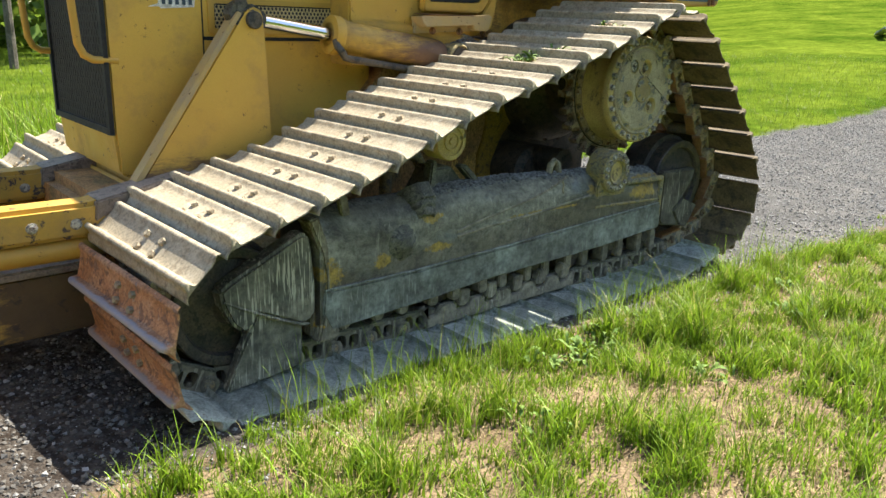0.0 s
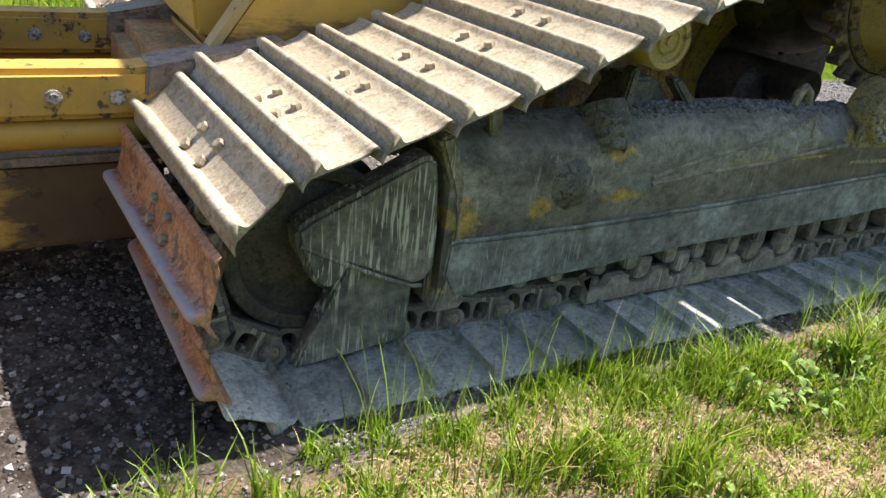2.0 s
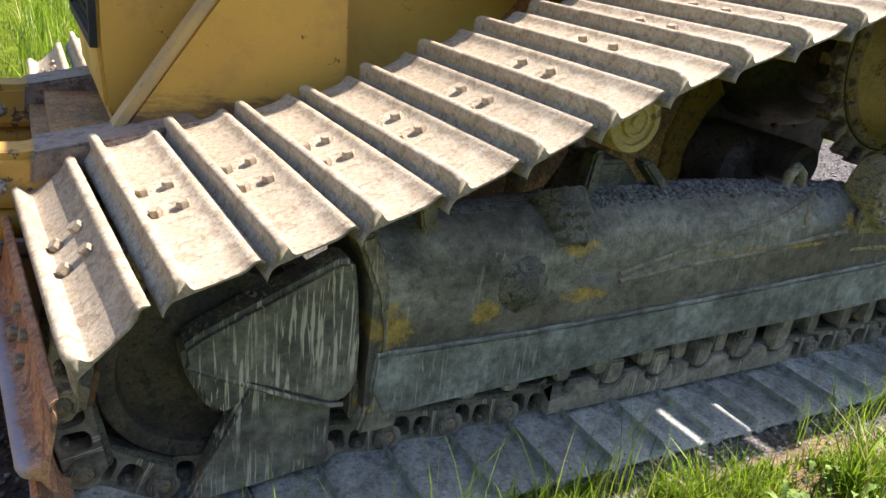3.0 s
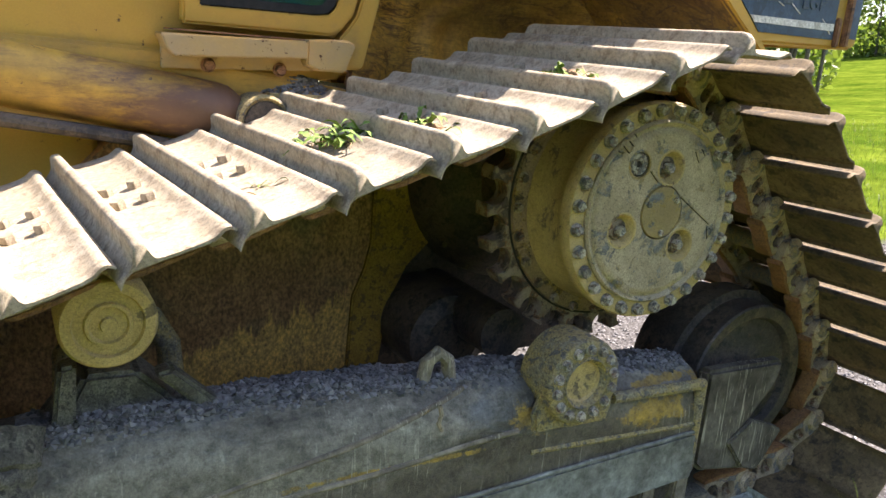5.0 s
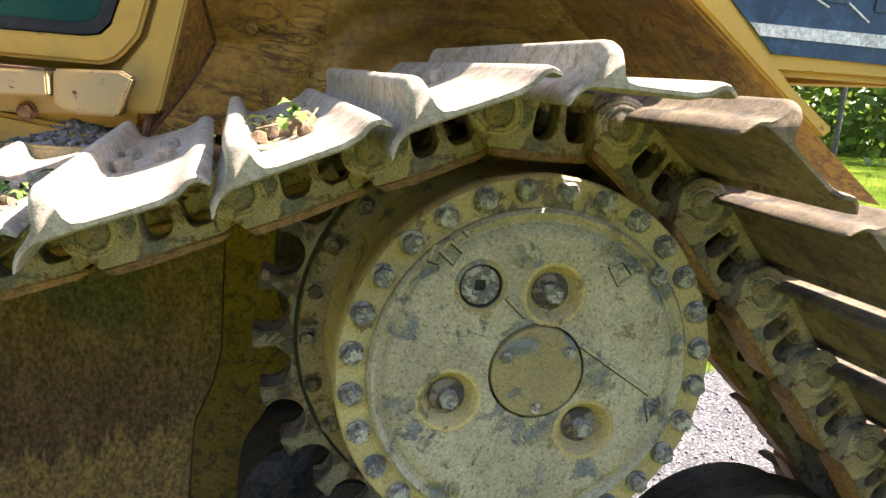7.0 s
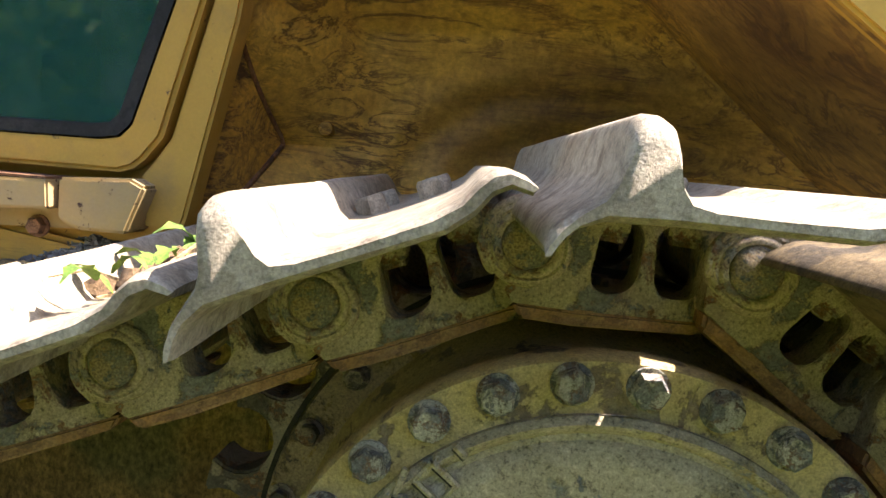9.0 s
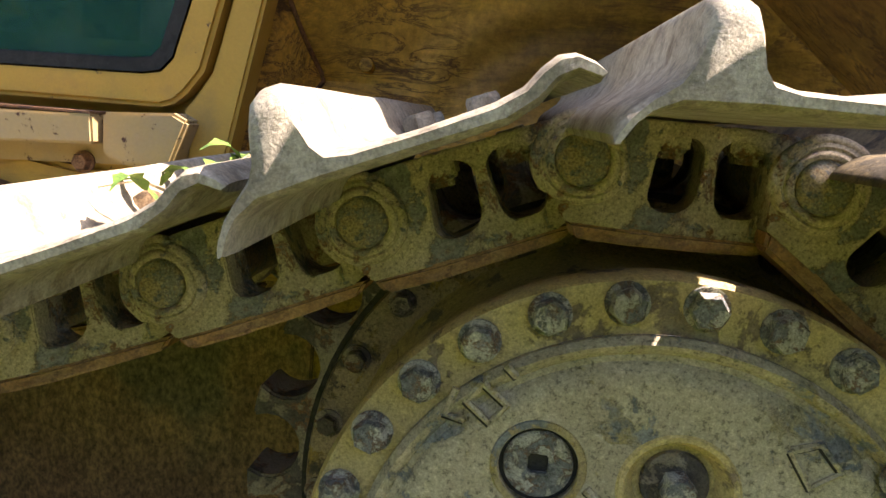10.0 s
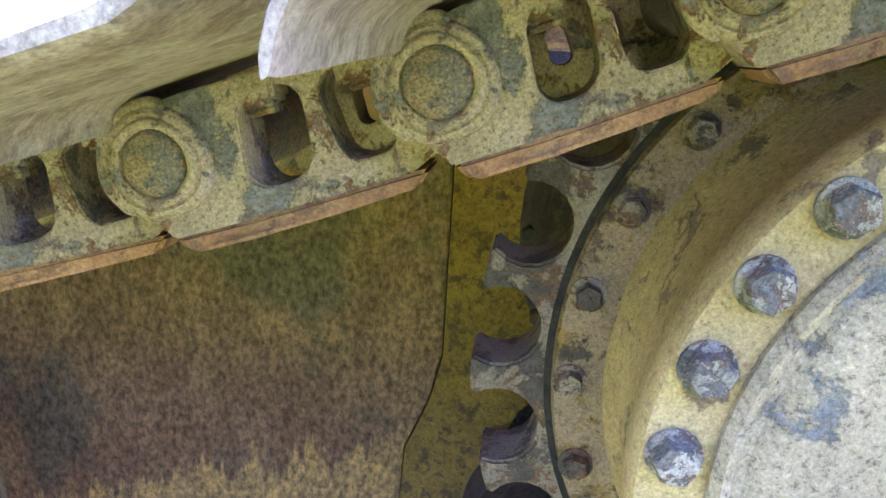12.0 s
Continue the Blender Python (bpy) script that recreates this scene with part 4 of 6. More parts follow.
for i in range(2):
    bm = bmesh.new()
    for j in range(9):
        box(bm, (-0.135 + 0.008 * j + 0.014 * i, 0.2497, 1.045 - 0.006 * j - 0.024 * i), (0.004, 0.002, 0.012))
    tagged(part("cast_number", bm, COVER, cover, "raised unreadable casting marks"), kind="stuff")
bm = bmesh.new()
hexagon(bm, (0.192, 0.250, 1.378), 0.013, 0.012, 'y', 0.4, 0.016)
part("level_plug", bm, BOLT, cover)


def wheel(name, c, r, y0, y1, mat, label, face=0.02):
    bm = bmesh.new()
    ym = (y0 + y1) / 2
    lathe(bm, [(0, y0 - 0.012), (0.055, y0 - 0.012), (0.062, y0 - 0.004), (0.075, y0 + face * 0.4), (r - 0.055, y0 + face), (r - 0.045, y0 + 0.004), (r - 0.030, y0), (r - 0.006, y0), (r, y0 + 0.006), (r, ym - 0.055),
               (r + 0.028, ym - 0.048), (r + 0.028, ym + 0.048), (r, ym + 0.055), (r, y1), (0, y1)], c[0], c[1], 72)
    return part(name, bm, mat, dozer, label)


wheel("front_idler", FRONT, FRONT_R - 0.070, 0.31, 0.62, OILY, "dark oily front idler wheel", 0.03)
wheel("rear_idler", REAR_WHEEL, REAR_WHEEL_R, 0.33, 0.62, OILY, "dark rusty rear idler wheel", 0.03)
for i in range(8):
    bm = bmesh.new()
    x = -2.16 + 0.345 * i
    r = 0.098
    lathe(bm, [(0, 0.30), (0.035, 0.30), (0.04, 0.315), (r - 0.02, 0.325), (r, 0.335), (r, 0.39), (r - 0.02, 0.40), (r - 0.02, 0.55), (0, 0.55)], x, 0.088 + 0.070 + r, 28)
    part("track_roller", bm, OILY, dozer, "muddy track roller")
    for dx in (-0.075, 0.075):
        bm = bmesh.new()
        prism(bm, [(x + dx - 0.030, 0.30), (x + dx - 0.032, 0.19), (x + dx - 0.02, 0.172), (x + dx + 0.02, 0.172), (x + dx + 0.032, 0.19), (x + dx + 0.030, 0.30)], 0.285, 0.36, (), 0.006)
        part("roller_bracket", bm, FRAME, dozer)

# carrier roller with its bracket
bm = bmesh.new()
lathe(bm, [(0, 0.322), (0.016, 0.322), (0.018, 0.330), (0.036, 0.331), (0.040, 0.324), (0.046, 0.324), (0.049, 0.333), (0.068, 0.335), (0.072, 0.326), (0.092, 0.328), (0.099, 0.338), (0.099, 0.46), (0, 0.46)], -1.424, 1.000, 56)
part("carrier_roller", bm, HUB, dozer, "yellow carrier roller under the upper track run")
bm = bmesh.new()
prism(bm, [(-1.56, 0.72), (-1.50, 0.80), (-1.47, 0.86), (-1.36, 0.86), (-1.30, 0.80), (-1.24, 0.72)], 0.40, 0.56, (), 0.012)
prism(bm, [(-1.545, 0.70), (-1.52, 0.90), (-1.485, 0.905), (-1.49, 0.70)], 0.36, 0.42, (), 0.008)
prism(bm, [(-1.33, 0.86), (-1.29, 0.87), (-1.155, 0.745), (-1.185, 0.72)], 0.36, 0.42, (), 0.008)
part("carrier_bracket", bm, CAKED, dozer, "mud-covered bracket of the carrier roller")

# ---- track frame ----
def frame_top(x):
    return float(np.interp(x, (-2.30, -1.9, -1.5, -0.9, -0.3, 0.315), (0.735, 0.752, 0.766, 0.770, 0.735, 0.69)))


def frame_face(x, z):
    """How far out the frame's side stands: flat low down, a wide round shoulder towards the top."""
    zt = frame_top(x)
    f = max(0.0, min(1.0, (z - zt + 0.15) / 0.15))
    return 0.240 + 0.125 * (1 - math.sqrt(1 - f * f))


bm = bmesh.new()
loops = []
for i in range(61):
    x = -2.245 + 2.56 * i / 60
    zt = frame_top(x)
    zl = float(np.interp(x, (-2.25, -1.0, 0.315), (0.22, 0.26, 0.32)))
    sec = [(0.262, zl), (0.240, zl + 0.03), (0.240, zl + 0.10), (0.240, zt - 0.22)]
    sec += [(frame_face(x, zt - 0.15 + 0.15 * math.sin(radians(a))), zt - 0.15 + 0.15 * math.sin(radians(a))) for a in range(0, 91, 9)]
    sec += [(0.48, zt - 0.03), (0.56, zt - 0.065), (0.585, zt - 0.10), (0.585, zl)]
    lump = noise.noise((x * 3.0, 1.0, 2.0))
    loops.append([bm.verts.new((x, y + 0.003 * noise.noise((x * 9, y * 5, z * 9)) + 0.004 * lump * (z > zl + 0.2), z + 0.002 * noise.noise((x * 7, 4.0, z * 7)))) for y, z in sec])
for la, lb in zip(loops, loops[1:]):
    for j in range(len(la)):
        k = (j + 1) % len(la)
        bm.faces.new((la[j], la[k], lb[k], lb[j]))
bm.faces.new(loops[0])
bm.faces.new(loops[-1][::-1])
track_frame = part("track_frame", bm, FRAME_SIDE, dozer, "box-section track frame caked in grey mud, yellow paint showing")
part("track_frame", track_frame.data, None, dozer, "muddy track frame of the far track").matrix_basis = FLIP
SKIRT_TOP = ((-2.224, 0.402), (-1.70, 0.404), (-1.09, 0.425), (-0.07, 0.475), (0.30, 0.492))
bm = bmesh.new()
prism(bm, [*SKIRT_TOP, (0.30, 0.330), (-0.29, 0.293), (-0.58, 0.285), (-1.17, 0.272), (-1.60, 0.242), (-1.886, 0.228), (-2.19, 0.212), (-2.235, 0.30)], 0.229, 0.262, (), 0.007)
part("roller_skirt", bm, SKIRT, track_frame, "blue-grey scuffed steel side skirt")
bm = bmesh.new()
tube(bm, [(x, 0.234 + 0.002 * math.sin(37 * x), z + 0.004) for x, z in [(px + (qx - px) * f, pz + (qz - pz) * f) for (px, pz), (qx, qz) in zip(SKIRT_TOP, SKIRT_TOP[1:]) for f in np.linspace(0, 1, 20)[:-1]]], 0.0065, 6)
part("skirt_weld", bm, SKIRT, track_frame, "pale weld line along the skirt")
for (xa, za), (xb, zb) in (((-1.445, 0.560), (-0.560, 0.735)), ((-1.441, 0.535), (-0.41, 0.617))):
    bm = bmesh.new()
    tube(bm, [(x, frame_face(x, z) + 0.001, z + 0.004 * math.sin(9 * x)) for x, z in zip(np.linspace(xa, xb, 40), np.linspace(za, zb, 40))], 0.008, 8)
    part("weld_seam", bm, FRAME, track_frame, "raised seam along the frame")
bm = bmesh.new()
prism(bm, [(-2.262, 0.165), (-2.222, 0.33), (-2.217, 0.46), (-2.238, 0.58), (-2.300, 0.735), (-2.250, 0.750), (-2.195, 0.60), (-2.188, 0.32), (-2.14, 0.19), (-2.16, 0.165)], 0.232, 0.34, (), 0.010)
part("frame_collar", bm, FRAME, track_frame, "curved end collar of the track frame")
# central guide guard with cut-outs
bm = bmesh.new()
pts = [(-1.60, 0.065), (-0.47, 0.075), (-0.455, 0.16)]
x = -0.50
while x > -1.52:
    pts += [(x, 0.165), (x - 0.03, 0.125), (x - 0.09, 0.118), (x - 0.12, 0.165)]
    x -= 0.20
pts += [(-1.60, 0.175)]
prism(bm, pts, 0.268, 0.305, (), 0.005)
part("guide_guard", bm, FRAME, track_frame, "scalloped guide guard between the rollers")
for i in range(5):
    bm = bmesh.new()
    xx = -0.535 - 0.20 * i
    prism(bm, [(xx - 0.035, 0.22), (xx - 0.045, 0.14), (xx - 0.005, 0.13), (xx + 0.03, 0.15), (xx + 0.035, 0.22)], 0.275, 0.33, (), 0.006)
    part("guard_rib", bm, FRAME, track_frame)
# idler guard: upper box and lower plate with a folded line between them
bm = bmesh.new()
prism(bm, [(-2.712, 0.500), (-2.66, 0.535), (-2.50, 0.610), (-2.34, 0.688), (-2.300, 0.682), (-2.285, 0.60), (-2.276, 0.45), (-2.272, 0.33), (-2.300, 0.285), (-2.350, 0.283), (-2.45, 0.330), (-2.545, 0.372), (-2.57, 0.325), (-2.615, 0.302), (-2.66, 0.345), (-2.700, 0.43)], 0.228, 0.33, (), 0.014)
for v in bm.verts:
    v.co += 0.004 * noise.noise_vector(v.co * 6)
idler_guard = part("idler_guard", bm, STREAKED, dozer, "steel guard over the front idler with dried mud streaks")
bm = bmesh.new()
prism(bm, [(-2.548, 0.375), (-2.45, 0.325), (-2.350, 0.278), (-2.335, 0.270), (-2.338, 0.085), (-2.52, 0.062), (-2.698, 0.045), (-2.640, 0.190), (-2.585, 0.310)], 0.243, 0.30, (), 0.008)
part("lower_guard", bm, STREAKED, idler_guard, "lower mud-streaked guard plate")
bm = bmesh.new()
tube(bm, [(-2.700, 0.230, 0.455), (-2.62, 0.229, 0.410), (-2.54, 0.230, 0.370), (-2.45, 0.230, 0.325), (-2.35, 0.230, 0.281), (-2.31, 0.232, 0.275)], 0.0065, 8)
tube(bm, [(-2.545, 0.242, 0.362), (-2.60, 0.241, 0.25), (-2.665, 0.241, 0.13)], 0.005, 8)
part("guard_bead", bm, STREAKED, idler_guard)
# greasy boss, pivot and lugs
R = Matrix.Translation((-1.640, 0.302, 0.702)) @ Matrix.Rotation(radians(52), 4, 'X')
t = bmesh.new()
lathe(t, [(0, -0.058), (0.030, -0.060), (0.040, -0.066), (0.052, -0.070), (0.060, -0.064), (0.064, -0.050), (0.066, -0.030), (0.076, -0.022), (0.080, -0.010), (0.078, 0.004), (0.088, 0.012), (0.090, 0.09), (0, 0.09)], 0, 0, 44)
for v in t.verts:
    v.co += 0.006 * noise.noise_vector(v.co * 34) + 0.004 * noise.noise_vector(v.co * 80)
t.transform(R)
part("greasy_boss", t, CAKED, dozer, "round boss smeared with old grease and mud")
bm = bmesh.new()
lathe(bm, [(0, 0.205), (0.022, 0.206), (0.040, 0.211), (0.052, 0.222), (0.062, 0.228), (0.080, 0.236), (0.095, 0.250), (0, 0.250)], -1.790, 0.558, 44)
for v in bm.verts:
    v.co += 0.006 * noise.noise_vector(v.co * 30) + 0.004 * noise.noise_vector(v.co * 75)
part("grease_lump", bm, CAKED, dozer, "round boss buried in mud and grease")
bm = bmesh.new()
lathe(bm, [(0, 0.225), (0.058, 0.225), (0.062, 0.215), (0.066, 0.205), (0.072, 0.199), (0.078, 0.206), (0.112, 0.206), (0.122, 0.211), (0.127, 0.222), (0.127, 0.34), (0, 0.34)], -0.225, 0.748, 56)
pivot = part("pivot_boss", bm, PIVOT, dozer, "round bolted pivot boss with yellow centre")
for i in range(14):
    a = 2 * math.pi * i / 14 + 0.2
    bm = bmesh.new()
    hexagon(bm, (-0.225 + 0.099 * math.cos(a), 0.207, 0.748 + 0.099 * math.sin(a)), 0.0135, 0.014, 'y', i, 0.016)
    part("pivot_bolt", bm, BOLT, pivot)
bm = bmesh.new()
lathe(bm, [(0, 0.2245), (0.055, 0.2245), (0.060, 0.218), (0.060, 0.24), (0, 0.24)], -0.225, 0.748, 40)
part("pivot_cap", bm, HUB, pivot, "faded yellow cap")
bm = bmesh.new()
prism(bm, [(-0.36, 0.60), (-0.10, 0.60), (-0.085, 0.66), (-0.11, 0.74), (-0.34, 0.74), (-0.37, 0.66)], 0.232, 0.26, (), 0.010)
part("pivot_plate", bm, PIVOT, track_frame, "yellow-edged pad under the pivot boss")
# recessed panel frame at the rear of the track frame
for a, b, w in (((-0.08, 0.665), (0.30, 0.655), 0.018), ((0.292, 0.66), (0.292, 0.42), 0.018), ((-0.36, 0.545), (0.30, 0.52), 0.010)):
    bm = bmesh.new()
    tube(bm, [(a[0], 0.245, a[1]), (b[0], 0.245, b[1])], w, 8)
    part("panel_rim", bm, PIVOT, track_frame, "worn yellow rim")
# rear idler yoke
bm = bmesh.new()
prism(bm, [(0.325, 0.690), (0.69, 0.684), (0.665, 0.60), (0.56, 0.48), (0.745, 0.42), (0.63, 0.285), (0.36, 0.33), (0.325, 0.36)], 0.245, 0.30, (), 0.012)
part("idler_yoke", bm, YOKE, dozer, "rear idler yoke plate with dried streaks")
bm = bmesh.new()
prism(bm, [(0.46, 0.42), (0.56, 0.49), (0.73, 0.425), (0.63, 0.285), (0.55, 0.31)], 0.232, 0.25, (), 0.006)
part("yoke_plate", bm, YOKE, dozer, "rusty edge plate of the yoke")
for xx, zz in ((-0.615, 0.775),):
    bm = bmesh.new()
    tube(bm, [(xx - 0.045, 0.36, zz - 0.04), (xx - 0.03, 0.36, zz + 0.03), (xx, 0.36, zz + 0.052), (xx + 0.03, 0.36, zz + 0.03), (xx + 0.045, 0.36, zz - 0.04)], 0.020, 10)
    part("lifting_lug", bm, FRAME, dozer, "bent steel lifting lug")
bm = bmesh.new()
prism(bm, [(-2.10, 0.72), (-2.12, 0.80), (-2.095, 0.83), (-2.07, 0.80), (-2.055, 0.72)], 0.28, 0.31, (), 0.006)
part("frame_lug", bm, FRAME, dozer, "small upright lug")
# a white scrape on the frame
bm = bmesh.new()
tube(bm, [(-0.665, 0.243, 0.735), (-0.66, 0.238, 0.71), (-0.668, 0.237, 0.69), (-0.655, 0.239, 0.665)], 0.006, 6)
part("pale_scrape", bm, SHOE, track_frame, "pale scrape mark")

# ---- hull, hood and blade frame ----
C = ROOT.y
bm = bmesh.new()
prism(bm, [(-2.3, 0.55), (-2.3, 0.80), (-1.60, 1.00), (-1.32, 1.30), (-0.515, 1.40), (-0.515, 0.95), (-0.535, 0.86), (-0.575, 0.76), (-0.585, 0.50), (-0.9, 0.42), (-2.0, 0.42)], 1.05, 2 * C - 1.05, (), 0.004)
hull = part("hull", bm, HULL, dozer, "brown oil-stained belly hull plate")
bm = bmesh.new()
prism(bm, [(-0.512, 1.45), (-0.512, 0.95), (-0.532, 0.86), (-0.572, 0.76), (-0.582, 0.50), (-0.46, 0.50), (-0.43, 0.74), (-0.37, 0.86), (-0.26, 0.97), (-0.22, 1.05), (-0.22, 1.45)], 1.042, 1.20, (), 0.006)
part("casing_flange", bm, CASING, dozer, "yellow flange of the steering case")
bm = bmesh.new()
lathe(bm, [(0.20, 0.53), (0.22, 0.60), (0.25, 0.80), (0.33, 0.84), (0.37, 0.90), (0.40, 1.00), (0.40, 1.20), (0, 1.20)], SX, SZ, 56)
axle = part("axle_housing", bm, OILY, dozer, "dark round axle housing")
part("axle_housing", axle.data, None, dozer, "dark round axle housing").matrix_basis = FLIP
for i in range(18):
    a = 2 * math.pi * i / 18
    bm = bmesh.new()
    hexagon(bm, (SX + 0.385 * math.cos(a), 0.945, SZ + 0.385 * math.sin(a)), 0.013, 0.02, 'y', i)
    part("housing_bolt", bm, OILY, dozer)
bm = bmesh.new()
lathe(bm, [(0, 0.80), (0.10, 0.80), (0.12, 0.82), (0.15, 0.83), (0.16, 0.86), (0.16, 1.1), (0, 1.1)], -0.30, 0.66, 40)
part("pivot_shaft_hub", bm, OILY, dozer, "dark bolted pivot shaft hub")
bm = bmesh.new()
lathe(bm, [(0.0, 0.62), (0.085, 0.62), (0.085, 1.2), (0, 1.2)], -0.225, 0.74, 32)
part("pivot_shaft", bm, OILY, dozer)
bm = bmesh.new()
box(bm, (0.0, C, 0.955), (1.2, 0.46, 1.05))
bevelled(bm, 0.05)
part("rear_case", bm, OILY, dozer, "dark transmission case")
# arch of the hull seen beside the carrier roller
bm = bmesh.new()
tube(bm, [(-1.49, 0.80, 0.5), (-1.48, 0.80, 0.76), (-1.43, 0.80, 0.835), (-1.34, 0.80, 0.865), (-1.27, 0.80, 0.84), (-1.225, 0.80, 0.76), (-1.215, 0.80, 0.66), (-1.215, 0.80, 0.45)], 0.034, 12)
part("hull_arch", bm, PIVOT, dozer, "muddy yellow arched bracket on the hull")

YH = 0.93
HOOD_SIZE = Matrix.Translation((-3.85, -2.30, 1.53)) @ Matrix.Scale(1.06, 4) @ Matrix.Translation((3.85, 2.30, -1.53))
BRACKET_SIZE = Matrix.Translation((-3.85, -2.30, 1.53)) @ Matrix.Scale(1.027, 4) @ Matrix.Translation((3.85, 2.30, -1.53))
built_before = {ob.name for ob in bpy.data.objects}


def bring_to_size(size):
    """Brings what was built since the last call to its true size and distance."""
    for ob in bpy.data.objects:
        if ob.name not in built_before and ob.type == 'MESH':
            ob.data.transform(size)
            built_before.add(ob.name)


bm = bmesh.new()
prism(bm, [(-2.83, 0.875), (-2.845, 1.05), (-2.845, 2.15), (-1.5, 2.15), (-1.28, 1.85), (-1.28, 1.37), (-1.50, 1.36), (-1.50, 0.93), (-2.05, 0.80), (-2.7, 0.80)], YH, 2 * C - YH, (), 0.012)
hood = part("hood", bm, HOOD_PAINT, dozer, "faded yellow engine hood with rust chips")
bm = bmesh.new()
prism(bm, [(-2.80, 0.865), (-2.70, 0.79), (-1.62, 0.79), (-1.62, 0.69), (-2.6, 0.62), (-2.82, 0.74)], YH + 0.012, 2 * C - YH - 0.012, (), 0.03)
part("nose_panel", bm, YELLOW, dozer, "lower yellow nose panel")
# grille: frame and a perforated screen
gx = -2.852
GY0, GY1, GZ0, GZ1 = YH + 0.012, 2 * C - YH - 0.012, 1.062, 2.05
bm = bmesh.new()
for a, b in (((gx, GY0 + 0.02, GZ0), (gx, GY1 - 0.02, GZ0)), ((gx, GY0, GZ0), (gx, GY0, GZ1)), ((gx, GY1, GZ0), (gx, GY1, GZ1)), ((gx, GY0, GZ1), (gx, GY1, GZ1))):
    ca, cb = Vector(a), Vector(b)
    box(bm, (ca + cb) / 2, (0.02, abs(ca.y - cb.y) + 0.03, abs(ca.z - cb.z) + 0.03))
grille = part("grille_frame", bm, BLACK, dozer, "black grille frame")


def perforated(u0, u1, v0, v1, pitch, hole, place, seg=6):
    """A sheet with staggered round holes, cell by cell; place(u, v, depth) gives the point."""
    bm = bmesh.new()
    rows = int((v1 - v0) / (pitch * 0.866))
    cols = int((u1 - u0) / pitch)
    for j in range(rows):
        for i in range(cols):
            cu = u0 + (i + 0.5 + (0.5 if j % 2 else 0) - 0.25) * pitch
            cv = v0 + (j + 0.5) * pitch * 0.866
            out = [(cu + su * pitch / 2, cv + sv * pitch * 0.433) for su, sv in ((1, 0), (1, 1), (0, 1), (-1, 1), (-1, 0), (-1, -1), (0, -1), (1, -1))]
            ang = [0, 45, 90, 135, 180, 225, 270, 315]
            inn = [(cu + hole * math.cos(radians(a)), cv + hole * 1.12 * math.sin(radians(a))) for a in ang]
            vo = [bm.verts.new(place(u, v, 0)) for u, v in out]
            vi = [bm.verts.new(place(u, v, 0.0)) for u, v in inn]
            vb = [bm.verts.new(place(u, v, 0.006)) for u, v in inn]
            for k in range(8):
                l = (k + 1) % 8
                bm.faces.new((vo[k], vo[l], vi[l], vi[k]))
                bm.faces.new((vi[k], vi[l], vb[l], vb[k]))
    return bm


bm = perforated(GY0 + 0.02, GY1 - 0.02, GZ0 + 0.02, GZ1, 0.036, 0.0148, lambda u, v, d: (gx + d, u, v))
part("grille_screen", bm, BLACK, dozer, "black perforated radiator screen")
bm = bmesh.new()
box(bm, (gx + 0.004, C, 1.55), (0.004, 0.8, 1.0))
part("radiator_core", bm, GROOVE, dozer, "dark radiator core")
# grab handles on the hood's front corners
for y, sgn in ((YH - 0.0, 1), (2 * C - YH, -1)):
    bm = bmesh.new()
    x = -2.80
    tube(bm, [(x, y + 0.01 * sgn, 1.36), (x - 0.10, y + 0.01 * sgn, 1.365), (x - 0.135, y + 0.012 * sgn, 1.385), (x - 0.155, y + 0.012 * sgn, 1.43), (x - 0.165, y + 0.012 * sgn, 1.60), (x - 0.165, y + 0.012 * sgn, 2.0)], 0.016, 12)
    part("grab_handle", bm, YELLOW, dozer, "bent tube grab handle, chipped yellow")
# seams and side screen of the hood
bm = bmesh.new()
prism(bm, round_rect(-1.965, 1.555, 0.86, 0.155, 0.012), YH - 0.010, YH + 0.004, [round_rect(-1.965, 1.555, 0.80, 0.11, 0.01)], 0.003)
part("side_screen_frame", bm, YELLOW, dozer, "yellow frame of the side screen")
bm = perforated(-2.365, -1.565, 1.50, 1.61, 0.020, 0.0066, lambda u, v, d: (u, YH - 0.004 + d, v))
part("side_screen", bm, HUB, dozer, "perforated yellow side screen")
bm = bmesh.new()
box(bm, (-1.965, YH - 0.0015, 1.555), (0.81, 0.003, 0.12))
part("screen_back", bm, BLACK, dozer)
for x0, z0, x1, z1 in ((-2.42, 0.9, -2.42, 2.1), (-2.42, 1.462, -1.30, 1.452), (-1.50, 1.46, -1.50, 2.1)):
    bm = bmesh.new()
    box(bm, ((x0 + x1) / 2, YH - 0.0005, (z0 + z1) / 2), (abs(x1 - x0) + 0.006, 0.003, abs(z1 - z0) + 0.006))
    part("panel_seam", bm, BLACK, dozer)
bm = bmesh.new()
prism(bm, [(-2.665, 1.586), (-2.612, 1.588), (-2.604, 1.580), (-2.455, 1.590), (-2.447, 1.640), (-2.610, 1.640), (-2.616, 1.600)], YH - 0.0035, YH - 0.0005)
part("white_sticker", bm, WHITE, dozer, "torn white sticker, lettering unreadable")
bm = bmesh.new()
for i in range(5):
    box(bm, (-2.592 + 0.030 * i, YH - 0.0042, 1.612), (0.016, 0.002, 0.028))
tagged(part("sticker_lettering", bm, PALE_BLUE, dozer, "unreadable dark lettering"), kind="stuff")
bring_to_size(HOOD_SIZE)

